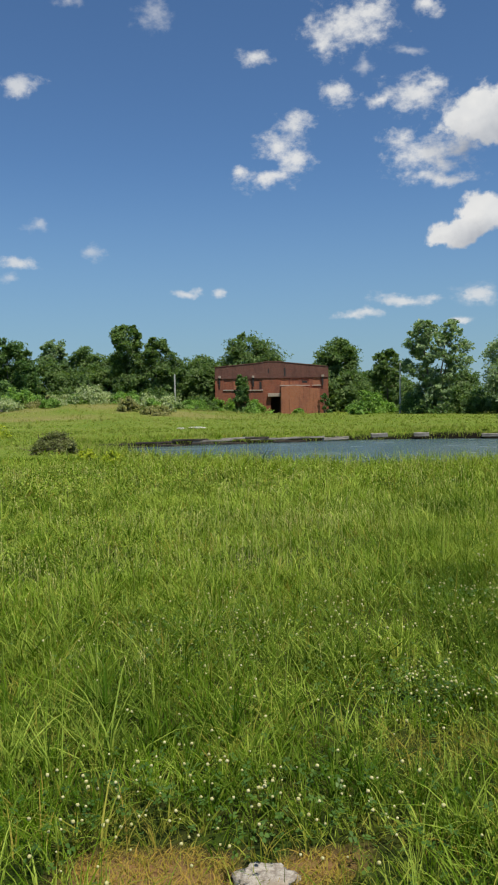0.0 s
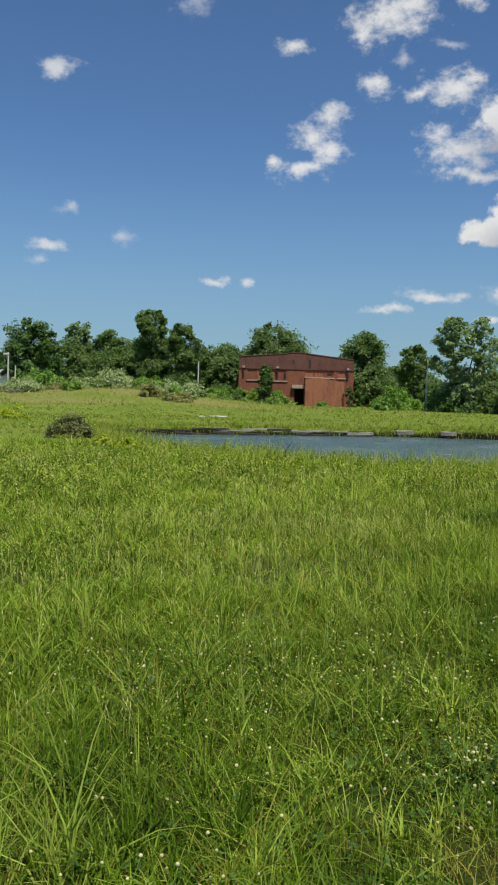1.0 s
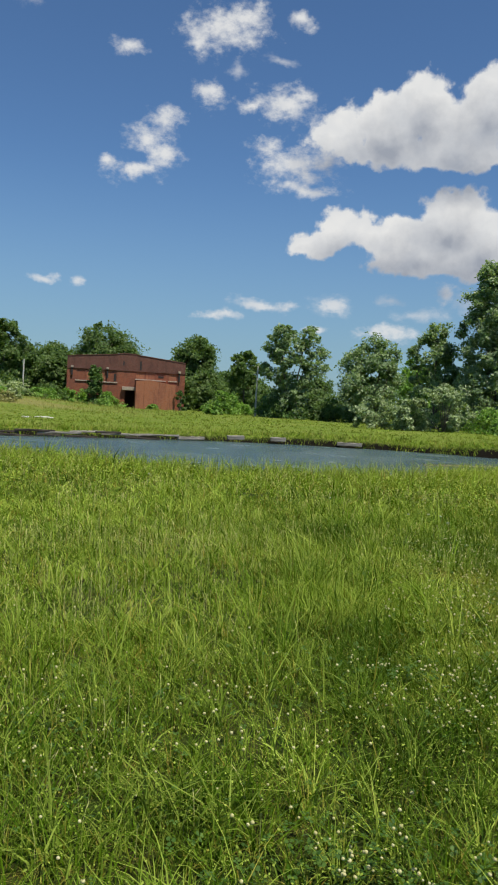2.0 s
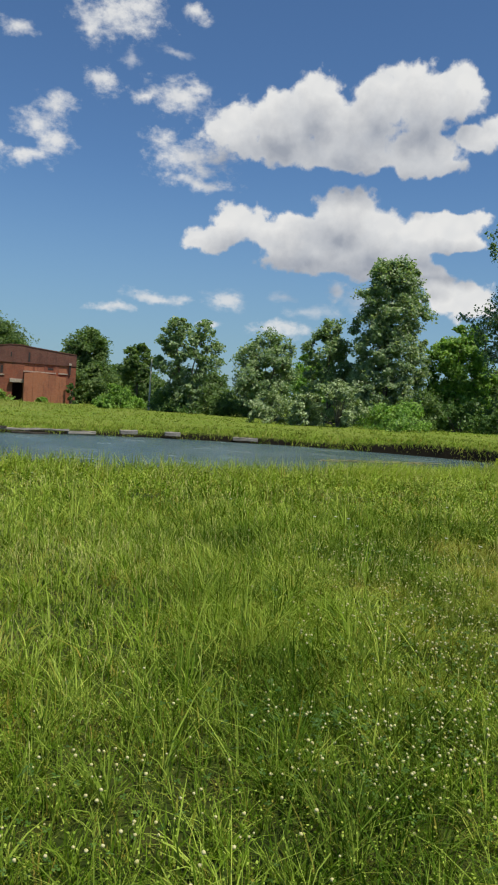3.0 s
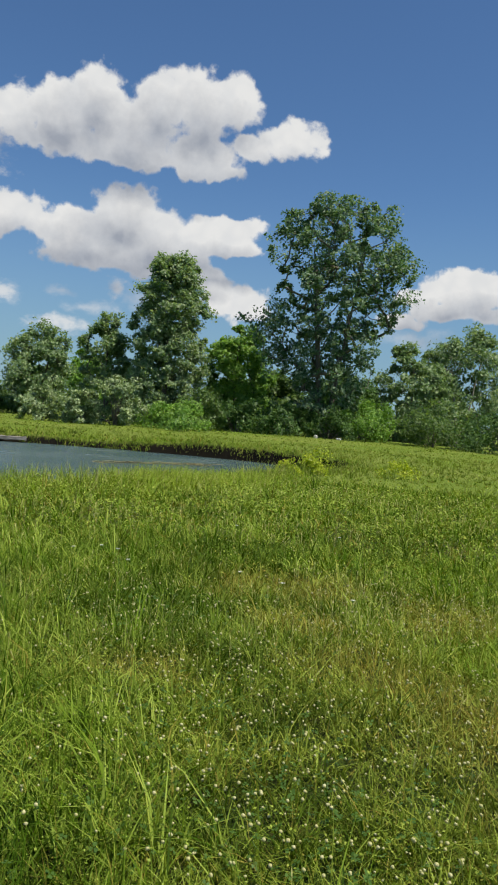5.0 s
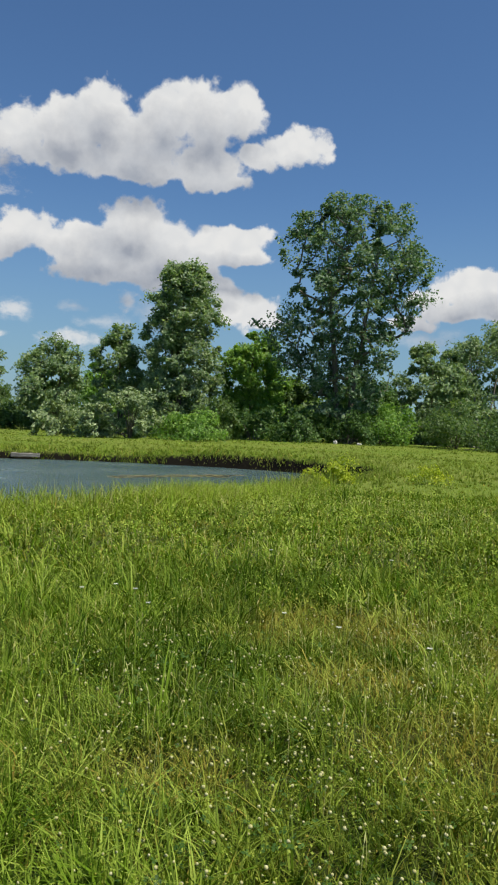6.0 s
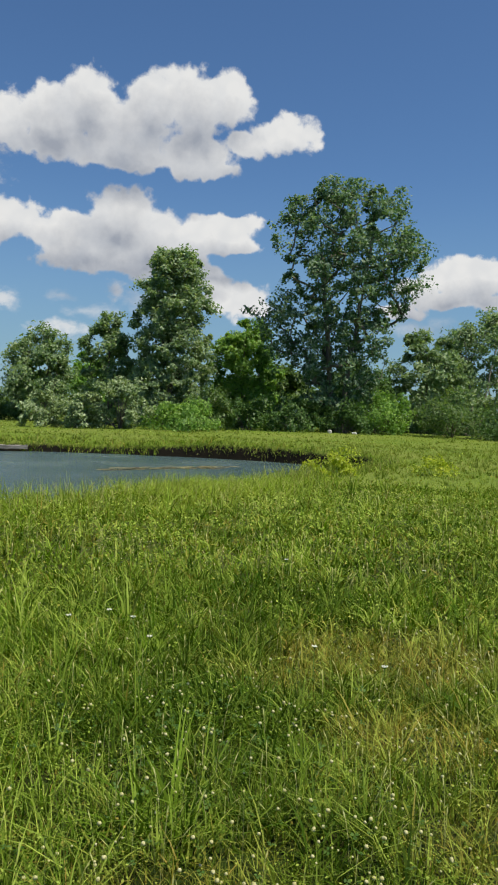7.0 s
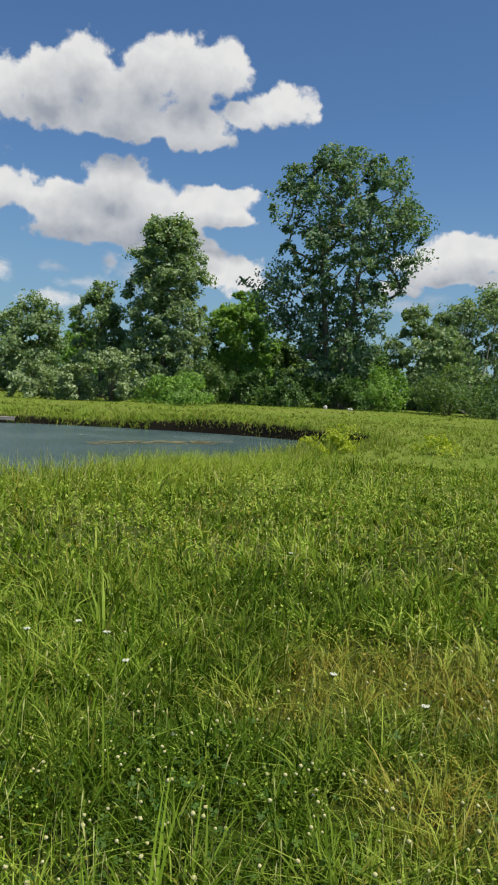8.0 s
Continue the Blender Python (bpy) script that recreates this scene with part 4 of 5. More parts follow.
def brush_pile(x, y):
    rng = np.random.default_rng(5)
    z0 = float(land(np.array([x]), np.array([y]))[0])
    thing = tagged(new("brush_pile"), "dark brown-green mound of tangled brush in the grass", "brush")
    thing.location, thing.scale = (x, y, z0), (1.15, 1.15, 1.15)
    paths = []
    for _ in range(110):
        a, r = rng.uniform(0, 6.28), rng.uniform(0, 1) ** 0.5
        p = np.array((math.cos(a) * r * 0.65, math.sin(a) * r * 0.5, (1 - r * r) * 0.62 * rng.uniform(0.3, 1)))
        d = rng.normal(size=3) * (0.2, 0.2, 0.12)
        paths.append([(p - d, 0.006), (p + (0, 0, 0.05), 0.008), (p + d, 0.003)])
    tv, tq = tubes(paths, 3)
    mesh_part("tangle", mesh_from("tangle", tv, tq, TWIGS), thing)
    a, r = rng.uniform(0, 6.28, 60), rng.uniform(0, 1, 60) ** 0.5
    cen = np.stack([np.cos(a) * r * 0.56, np.sin(a) * r * 0.42, 0.04 + (1 - r ** 4) * 0.50 * rng.uniform(0.4, 1, 60)], 1)
    v, t = leaf_cloud(rng, cen, rng.uniform(0.07, 0.12, 60), 150, 0.030, np.array((0, 0, 0)))
    mesh_part("leaves", mesh_from("leaves", v, t, BRUSH_LEAF), thing)


brush_pile(-6.3, 25.8)


# ------------------------------------------------------------------ timbers along the far shore
def timber(x, y, z, length, turn, thick, seed, label="weathered grey timber lying along the shore", mat=None):
    rng = np.random.default_rng(seed)
    bm = bmesh.new()
    box(bm, -length / 2, length / 2, -thick * 0.6, thick * 0.6, 0, thick)
    bmesh.ops.subdivide_edges(bm, edges=[e for e in bm.edges if e.calc_length() > length * 0.8], cuts=6, use_grid_fill=True)
    for v in bm.verts:
        v.co += Vector(rng.normal(size=3) * 0.009)
    bmesh.ops.bevel(bm, geom=list(bm.edges), offset=0.015, segments=1, affect="EDGES")
    ob = part("timber", bm, mat or TIMBER)
    tagged(ob, label, "timber", "timbers on the far shore")
    ob.matrix_world = pose(x, y, z, rng.normal() * 3, rng.normal() * 1.2, turn)


for i, (x, y, length, turn, z) in enumerate(((-6.6, 39.1, 1.9, 25, -0.52), (-4.7, 40.0, 2.2, 22, -0.5), (-3.0, 40.6, 2.0, 20, -0.42), (-1.9, 41.0, 2.2, 18, -0.5), (-0.6, 41.6, 1.9, 18, -0.42), (1.1, 42.0, 2.3, 14, -0.5), (2.9, 42.4, 2.3, 12, -0.48))):
    timber(x, y, z + 0.06, length * 0.95, turn + (i % 3 - 1) * 2, 0.09, 300 + i, "weathered grey timber lying along the shore" if x > -2.5 else "dark wet timber lying at the water's edge", TIMBER if x > -2.5 else WET_TIMBER)
for i, (x, y, length, turn, z) in enumerate(((-5.8, 39.35, 1.5, 28, -0.62), (-3.9, 40.15, 1.7, 17, -0.6), (-2.4, 40.65, 1.2, 24, -0.55), (-0.9, 41.2, 1.6, 14, -0.6), (0.4, 41.6, 1.3, 21, -0.36), (2.1, 42.05, 1.8, 10, -0.6), (-7.4, 38.4, 1.2, 33, -0.55))):
    timber(x, y, z, length, turn, 0.1, 330 + i, "dark wet timber lying at the water's edge", WET_TIMBER)
timber(7.0, 43.2, -0.45, 0.9, 4, 0.2, 320, "short pale block at the water's edge")
timber(9.3, 43.3, -0.45, 0.8, -6, 0.2, 321, "short pale block at the water's edge")
timber(13.0, 42.5, -0.5, 1.3, -18, 0.18, 322)
timber(4.6, 42.8, -0.55, 1.4, 10, 0.16, 323)

# scum on the water
bm = bmesh.new()
rngs = np.random.default_rng(8)
for _ in range(150):
    u = rngs.uniform(0, 1)
    cx, cy, r = 13.0 + u * 6.0, 32.4 + u * 0.8 + rngs.normal() * 0.28, rngs.uniform(0.05, 0.22)
    bm.faces.new([bm.verts.new((cx + r * 1.9 * math.cos(a) * rngs.uniform(0.7, 1), cy + 0.4 * r * math.sin(a), WATER_Z + 0.008)) for a in np.linspace(0, 2 * math.pi, 9)[:-1]])
tagged(part("pond_scum", bm, ALGAE), "thin yellowish streak of scum on the water", "pond scum", kind="stuff")


# ------------------------------------------------------------------ rock
def rock(x, y, size, seed):
    bm = bmesh.new()
    bmesh.ops.create_icosphere(bm, subdivisions=4, radius=1)
    for v in bm.verts:
        d = v.co.normalized()
        k = 1 + 0.30 * noise.noise(d * 1.9 + Vector((seed, 0, 0))) + 0.14 * noise.noise(d * 6 + Vector((0, seed, 0))) + 0.07 * noise.noise(d * 17)
        v.co = Vector((d.x * k * size[0], d.y * k * size[1], min(d.z * k, 0.62) * size[2]))
    ob = part("rock", bm, ROCK, smooth=True)
    tagged(ob, "pale rough stone half sunk in bare soil", "rock")
    ob.location = (x, y, float(land(np.array([x]), np.array([y]))[0]) + 0.005)


rock(0.03, 2.66, (0.105, 0.085, 0.042), 4)


def stone(x, y, size, seed, label):
    bm = bmesh.new()
    bmesh.ops.create_icosphere(bm, subdivisions=2, radius=1)
    for v in bm.verts:
        d = v.co.normalized()
        k = 1 + 0.3 * noise.noise(d * 1.8 + Vector((seed, 0, 0)))
        v.co = Vector((d.x * k * size[0], d.y * k * size[1], d.z * k * size[2]))
    ob = part("stone", bm, POLE)
    tagged(ob, label, "stone", "pale stones across the pond")
    ob.location = (x, y, float(land(np.array([x]), np.array([y]))[0]) + size[2] * 0.5)


stone(34.9, 46.9, (0.15, 0.14, 0.16), 3, "pale stone at the edge of the thicket")
stone(36.2, 46.0, (0.2, 0.14, 0.1), 5, "low pale stone at the edge of the thicket")
stone(-3.2, 48.6, (0.55, 0.3, 0.07), 7, "flat pale stone in the far meadow")
stone(-4.1, 48.3, (0.3, 0.25, 0.06), 9, "flat pale stone in the far meadow")


def pallet(x, y, turn):
    """A loading pallet: three bearers under seven slats."""
    thing = tagged(new("pallet"), "weathered wooden pallet lying in the grass", "pallet")
    thing.matrix_world = pose(x, y, float(land(np.array([x]), np.array([y]))[0]) + 0.16, 0, 0, turn)
    for v in (-0.5, 0.0, 0.5):
        part("bearer", block(-0.7, 0.7, v - 0.05, v + 0.05, 0, 0.12, 0.01), TIMBER, thing)
    for i in range(7):
        u = -0.7 + i * 0.2167
        part("slat", block(u, u + 0.12, -0.56, 0.56, 0.122, 0.145, 0.006), TIMBER, thing)


pallet(-24.2, 76.2, 12)

SEED = grass_material("seed_heads", (0.20, 0.27, 0.06), (0.32, 0.39, 0.11), (0.52, 0.56, 0.24), (0.52, 0.47, 0.20))


# ------------------------------------------------------------------ grass
DRY = [(0.84, 3.55, 0.34), (-0.37, 2.75, 0.35), (0.3, 2.75, 0.3), (4.6, 8.0, 0.65), (4.5, 7.1, 0.6), (3.25, 8.58, 0.42), (5.34, 10.4, 0.75), (4.74, 8.35, 0.5), (4.81, 9.23, 0.5), (5.86, 10.3, 0.6), (6.1, 8.9, 0.6), (-14.0, 80.0, 7.0), (-24.0, 78.0, 7.0), (-6.0, 74.0, 6.0), (-10.0, 86.0, 8.0), (-30.0, 86.0, 8.0), (-18.0, 68.0, 5.0), (2.0, 96.0, 7.0)]
TUFTS = [(0.44, 3.42, 0.16), (0.45, 4.85, 0.22), (-0.5, 3.6, 0.2), (0.1, 4.1, 0.18), (0.9, 5.3, 0.2), (-0.9, 5.0, 0.22), (1.5, 7.6, 0.2), (2.6, 7.9, 0.22), (3.4, 9.1, 0.25), (1.9, 8.6, 0.22), (4.4, 11.0, 0.25), (-0.69, 4.19, 0.25), (2.04, 7.09, 0.28), (4.27, 9.81, 0.35), (4.04, 10.0, 0.3), (-0.3, 5.4, 0.2), (1.2, 6.7, 0.22), (3.0, 11.2, 0.3), (2.5, 9.3, 0.25)]


def dryness(x, y):
    d = 0.6 * step(y, 56, 68) * step(x, 10, 0) * (0.4 + 0.9 * value_noise(x * 0.35, y * 0.35, 23))
    d = np.maximum(d, 0.30 * step(np.hypot(x - 3.9, y - 6.7) / 1.9 + 0.6 * (value_noise(x * 2, y * 2, 24) - 0.5), 1.2, 0.3))
    for cx, cy, r in DRY:
        d = np.maximum(d, (0.95 if r > 2 else 0.72) * step(np.hypot(x - cx, y - cy) / r + 0.9 * (value_noise(x * 4, y * 4, 21) - 0.5), 1.25, 0.45))
    return d


def lushness(x, y):
    d = np.zeros_like(x)
    for cx, cy, r in TUFTS:
        d = np.maximum(d, step(np.hypot(x - cx, y - cy), r * 1.3, r * 0.5))
    return d


LUSH = [(4.1, 10.2, 0.8), (3.77, 9.62, 0.7), (1.87, 7.0, 0.5), (4.3, 9.5, 0.4), (4.9, 11.0, 0.7), (-0.6, 4.1, 0.6), (0.45, 3.4, 0.4), (-0.2, 3.05, 0.4), (0.4, 4.8, 0.5), (1.7, 6.3, 0.5), (5.8, 11.8, 0.9), (2.4, 10.6, 0.9), (1.1, 4.2, 0.3), (2.2, 5.9, 0.4), (3.0, 6.9, 0.6), (1.5, 5.2, 0.5), (3.6, 7.6, 0.4), (3.9, 8.7, 0.35)]


def richness(x, y):
    """Where the growth is lush and dark; a few spots put shadow into the colour."""
    d = 0.40 * step(value_noise(x * 0.8, y * 0.8, 91) * 0.65 + value_noise(x * 2.6, y * 2.6, 92) * 0.35, 0.52, 0.78)
    for cx, cy, r in LUSH:
        d = np.maximum(d, (0.68 if cy < 5.0 else 0.85) * step(np.hypot(x - cx, y - cy) / r + 0.9 * (value_noise(x * 3, y * 3, 93) - 0.5), 1.2, 0.4))
    return d


def from_path(x, y):
    """Distance to the trodden line through the meadow."""
    return np.min([np.hypot(x - a, y - c) for a, c in ((0.0, 0.0), (0.3, 3.0), (1.6, 5.4), (2.5, 7.4))], axis=0)


def blades(rng, x, y, height, width, parts_n, bend, dry, droop=0.5, lean_way=0.6, lean_spread=1.7):
    """Grass blades as bent, tapered ribbons; returns corners, triangles and the dry attribute."""
    m = len(x)
    z = land(x, y) - 0.02
    a = rng.uniform(0, 2 * np.pi, m)
    lean_a = rng.normal(lean_way, lean_spread, m)
    side = np.stack([np.cos(a), np.sin(a), np.zeros(m)], 1)
    lean = np.stack([np.cos(lean_a), np.sin(lean_a), np.zeros(m)], 1)
    rows = []
    for i in range(parts_n):
        u = i / parts_n
        out = (bend * u ** 1.8)[:, None] * lean * height[:, None]
        up = height * (u - droop * bend * u ** 2.4 * 0.6)
        p = np.stack([x, y, z + up], 1) + out
        w = (width * (1 - 0.75 * u) * 0.5)[:, None]
        rows += [p - side * w, p + side * w]
    tip = np.stack([x, y, z + height * (1 - droop * bend * 0.6)], 1) + bend[:, None] * lean * height[:, None]
    rows.append(tip)
    verts = np.stack(rows, 1).reshape(-1, 3)
    k = 2 * parts_n + 1
    local = []
    for i in range(parts_n - 1):
        b = 2 * i
        local += [(b, b + 1, b + 3), (b, b + 3, b + 2)]
    local.append((k - 3, k - 2, k - 1))
    tris = (np.arange(m)[:, None, None] * k + np.array(local)[None]).reshape(-1, 3)
    return verts, tris, np.repeat(dry, k)


def scatter(rng, count, r0, r1, eye, a0, a1, power=0.5):
    """Places on a fan of ground ahead of a standpoint, denser where it is near."""
    u = rng.uniform(0, 1, count)
    r = (r0 ** (1 / power) + u * (r1 ** (1 / power) - r0 ** (1 / power))) ** power
    a = np.radians(rng.uniform(a0, a1, count) + rng.normal(0, 3.0, count))
    return eye[0] + r * np.sin(a), eye[1] + r * np.cos(a)


def grass_patch(name, label, mat, seed, groups, straw=0.0, contrast=1.0):
    """Blades: two thirds gathered in tufts that splay outwards, the rest strewn between them."""
    rng = np.random.default_rng(seed)
    V, F, D, L, T, base = [], [], [], [], [], 0
    for count, r0, r1, eye, a0, a1, h, w, seg, power in groups:
        per = 15
        tufts = int(count * 0.55) // per
        tx, ty = scatter(rng, tufts, r0, r1, eye, a0, a1, power)
        wide = (0.03 + 0.26 * h + 0.9 * w) * rng.uniform(0.5, 1.4, tufts)
        tall, tone, way = np.exp(rng.normal(0.0, 0.36, tufts)), np.clip(rng.normal(0.05, 0.62, tufts), -1, 1), rng.uniform(0, 6.28, tufts)
        ang, q = rng.uniform(0, 6.28, tufts * per), np.abs(rng.normal(0, 0.6, tufts * per))
        who = np.repeat(np.arange(tufts), per)
        loose = count - tufts * per
        lx, ly = scatter(rng, loose, r0, r1, eye, a0, a1, power)
        x = np.concatenate([tx[who] + np.cos(ang) * q * wide[who], lx])
        y = np.concatenate([ty[who] + np.sin(ang) * q * wide[who], ly])
        tall = np.concatenate([tall[who] * (1.12 - 0.3 * np.clip(q, 0, 1.5)), rng.uniform(0.65, 1.05, loose)])
        tone = np.concatenate([tone[who], rng.normal(-0.1, 0.3, loose)]) + 0.15 * (w > 0.015)
        heading = np.concatenate([ang * 0.8 + way[who] * 0.2, rng.uniform(0, 6.28, loose)])
        count = len(x)
        s = shore_distance(x, y)
        clump = value_noise(x * 2.2, y * 2.2, 31) * 0.45 + value_noise(x * 6.5, y * 6.5, 32) * 0.55
        dry = dryness(x, y)
        keep = (s > 0.0) & (bare(x, y) < rng.uniform(0.1, 1.0, count)) & (clump + rng.uniform(-0.25, 0.25, count) > 0.14) & (np.minimum(dry, 0.62) * 0.45 < rng.uniform(0, 1, count))
        keep &= ~((np.abs(x - 3.0) < 7.4) & (y > 105.2) & (y < 118))
        x, y, s, clump, dry, tall, tone, heading = [k[keep] for k in (x, y, s, clump, dry, tall, tone, heading)]
        lush = lushness(x, y)
        m = len(x)
        patch = value_noise(x * 0.5, y * 0.5, 33)
        height = h * rng.uniform(0.5, 1.15, m) * tall * (0.48 + 0.75 * clump + 0.30 * patch) * (1 - 0.35 * dry) * (1 + 0.12 * lush)
        height *= 1 + 0.5 * step(s, 3.0, 0.4)
        width = w * rng.uniform(0.6, 1.4, m) * (1 - 0.3 * dry) * (1 + 0.3 * lush) * np.clip(0.0034 * from_path(x, y) / w, 0.7, 1.0)
        bend = np.clip(rng.normal(0.75, 0.4, m), 0.05, 1.6)
        dd = np.clip(dry * rng.uniform(0.2, 1.1, m) + (rng.uniform(0, 1, m) > 0.90) * rng.uniform(0.3, 0.8, m), 0, 0.95) * (1 - lush)
        dd = np.maximum(dd, straw * rng.uniform(0.4, 1.0, m))
        v, f, d = blades(rng, x, y, height, width, seg, bend, dd, 0.5, heading, 0.7)
        k = 2 * seg + 1
        V.append(v), F.append(f + base), D.append(d), L.append(np.repeat(richness(x, y) * (1 - dry), k)), T.append(np.repeat(tone * contrast, k))
        base += len(v)
    ob = new(name, mesh_from(name, np.concatenate(V), np.concatenate(F), mat, {"dry": np.concatenate(D), "lush": np.concatenate(L), "tint": np.concatenate(T)}))
    return tagged(ob, label, "grass", kind="stuff")


grass_patch("meadow_grass", "long green meadow grass with straw-coloured blades", GRASS, 41, [
    (66000, 1.9, 7.4, (0.0, 0.0), -22, 36, 0.19, 0.0108, 3, 0.5),
    (66000, 2.0, 8.0, (1.2, 4.2), 6, 60, 0.185, 0.0108, 3, 0.5),
    (122000, 5.0, 12.0, (0.6, 2.2), -32, 58, 0.18, 0.0165, 2, 0.55),
    (118000, 10.0, 23.0, (0.6, 2.2), -26, 56, 0.18, 0.028, 2, 0.6),
])
grass_patch("broad_grass", "broad bright blades standing in tufts over the meadow", GRASS, 46, [
    (5000, 2.0, 7.4, (0.0, 0.0), -24, 38, 0.24, 0.0140, 3, 0.5),
    (5000, 2.0, 8.0, (1.2, 4.2), 4, 62, 0.23, 0.0140, 3, 0.5),
])
grass_patch("dead_grass", "short brown dead blades between the living ones", GRASS, 47, [
    (18000, 1.9, 7.4, (0.0, 0.0), -24, 38, 0.12, 0.0075, 2, 0.5),
    (18000, 2.0, 8.0, (1.2, 4.2), 4, 62, 0.12, 0.0075, 2, 0.5),
    (14000, 6.0, 16.0, (0.6, 2.2), -30, 60, 0.15, 0.0125, 2, 0.55),
], 0.85)
grass_patch("bank_grass", "bright tall grass along the banks and across the field", BANK_GRASS, 42, [
    (84000, 18.0, 46.0, (0.6, 2.2), -22, 56, 0.17, 0.026, 2, 0.6),
    (38000, 40.0, 60.0, (0.6, 2.2), -22, 56, 0.12, 0.034, 2, 0.6),
    (40000, 60.0, 104.0, (0.6, 2.2), -24, 22, 0.15, 0.040, 2, 0.7),
    (14000, 62.0, 88.0, (0.6, 2.2), -26, 3, 0.40, 0.045, 2, 0.7),
], 0.0, 0.3)


def meadow_herbs():
    """Small broad leaves and heads among the blades."""
    rng = np.random.default_rng(45)
    V, F, D, T, base = [], [], [], [], 0
    for count, r0, r1, size, lift in ((72000, 2.2, 9.0, 0.012, 0.21), (110000, 6.0, 20.0, 0.022, 0.235), (20000, 20.0, 60.0, 0.04, 0.18)):
        x, y = scatter(rng, count, r0, r1, (0.6, 1.8), -26, 60, 0.55)
        clump = value_noise(x * 1.6, y * 1.6, 51) * 0.6 + value_noise(x * 5, y * 5, 52) * 0.4
        keep = (clump > rng.uniform(0.25, 0.75, count)) & (shore_distance(x, y) > 0.2) & (bare(x, y) < 0.4)
        x, y = x[keep], y[keep]
        p = np.stack([x, y, land(x, y) + lift * rng.uniform(0.25, 1.1, len(x))], 1)
        far = from_path(x, y)
        v, f = leaf_cloud(rng, p, np.full(len(p), 0.001), 1, np.clip(0.0023 * far, 0.006, size)[:, None], np.array((0.0, 0.0, -60.0)))
        V.append(v), F.append(f + base), D.append(np.repeat(np.clip(dryness(x, y) * 0.8 + (rng.uniform(0, 1, len(x)) > 0.85) * 0.5, 0, 0.9), 4)), T.append(np.repeat(np.clip(rng.uniform(-0.5, 1.2, len(x)), -1, 1), 4))
        base += len(v)
    tagged(new("meadow_herbs", mesh_from("meadow_herbs", np.concatenate(V), np.concatenate(F), GRASS, {"dry": np.concatenate(D), "tint": np.concatenate(T)})), "small broad leaves of herbs among the grass", "herbs", kind="stuff")


meadow_herbs()


# tall grass along the near bank, seen against the water
def bank_fringe():
    rng = np.random.default_rng(43)
    pts = np.array(SHORELINE)
    nxt = np.roll(pts, -1, axis=0)
    length = np.hypot(*(nxt - pts).T)
    pick = rng.choice(len(pts), 26000, p=length / length.sum())
    u = rng.uniform(0, 1, len(pick))[:, None]
    p = pts[pick] * (1 - u) + nxt[pick] * u
    d = (nxt - pts)[pick]
    nrm = np.stack([d[:, 1], -d[:, 0]], 1) / np.hypot(*d.T)[:, None]
    p = p + nrm * (rng.uniform(-1, 1, len(p)) ** 1 * 1.3)[:, None]
    x, y = p[:, 0], p[:, 1]
    s = shore_distance(x, y)
    keep = (s > -0.08) & (s < 1.4)
    x, y = x[keep], y[keep]
    m = len(x)
    near = step(y, 34, 22)
    h = rng.uniform(0.2, 0.55, m) * (0.5 + 0.6 * near) * (1 - 0.5 * step(x, 14, 17) * step(y, 25, 29))
    v, f, dr = blades(rng, x, y, h, 0.016 + 0.018 * (1 - near) + rng.uniform(0, 0.012, m), 2, np.clip(rng.normal(0.4, 0.25, m), 0.05, 1), (rng.uniform(0, 1, m) > 0.85) * 0.6)
    tagged(new("reed_fringe", mesh_from("reed_fringe", v, f, BANK_GRASS, {"dry": dr})), "tall seeding grass along the pond's edge", "grass", kind="stuff")

    # short growth hanging over the far bank
    u = rng.uniform(0, 1, 14000)[:, None]
    pick = rng.choice(len(pts), 14000, p=length / length.sum())
    p = pts[pick] * (1 - u) + nxt[pick] * u
    d = (nxt - pts)[pick]
    p = p + np.stack([d[:, 1], -d[:, 0]], 1) / np.hypot(*d.T)[:, None] * rng.uniform(-0.5, 0.5, len(p))[:, None]
    s = shore_distance(p[:, 0], p[:, 1])
    tuft = value_noise(p[:, 0] * 1.3, p[:, 1] * 1.3, 97)
    keep = (s > -0.22 + 0.35 * (tuft < 0.45)) & (s < 0.45) & (p[:, 1] > 25) & ((p[:, 0] < 19.5) | (s > 0.05))
    x, y, tuft = p[keep, 0], p[keep, 1], tuft[keep]
    m = len(x)
    v, f, dr = blades(rng, x, y, rng.uniform(0.12, 0.3, m) * (0.6 + 0.9 * tuft), rng.uniform(0.025, 0.05, m), 2, np.clip(rng.normal(0.8, 0.4, m), 0.1, 1.6), (rng.uniform(0, 1, m) > 0.9) * 0.6)
    tagged(new("overhanging_grass", mesh_from("overhanging_grass", v, f, GRASS, {"dry": dr})), "ragged grass hanging over the far bank", "grass", kind="stuff")


bank_fringe()


# ------------------------------------------------------------------ clover and white flowers
def ball(rings=3, seg=6):
    v, f = [(0, 0, 1)], []
    for i in range(1, rings):
        for j in range(seg):
            a, b = math.pi * i / rings, 2 * math.pi * j / seg
            v.append((math.sin(a) * math.cos(b), math.sin(a) * math.sin(b), math.cos(a)))
    v.append((0, 0, -1))
    for j in range(seg):
        k = (j + 1) % seg
        f.append((0, 1 + j, 1 + k))
        for i in range(rings - 2):
            p, q = 1 + i * seg + j, 1 + i * seg + k
            f += [(p, p + seg, q + seg), (p, q + seg, q)]
        f.append((1 + (rings - 2) * seg + j, len(v) - 1, 1 + (rings - 2) * seg + k))
    return np.array(v), np.array(f)


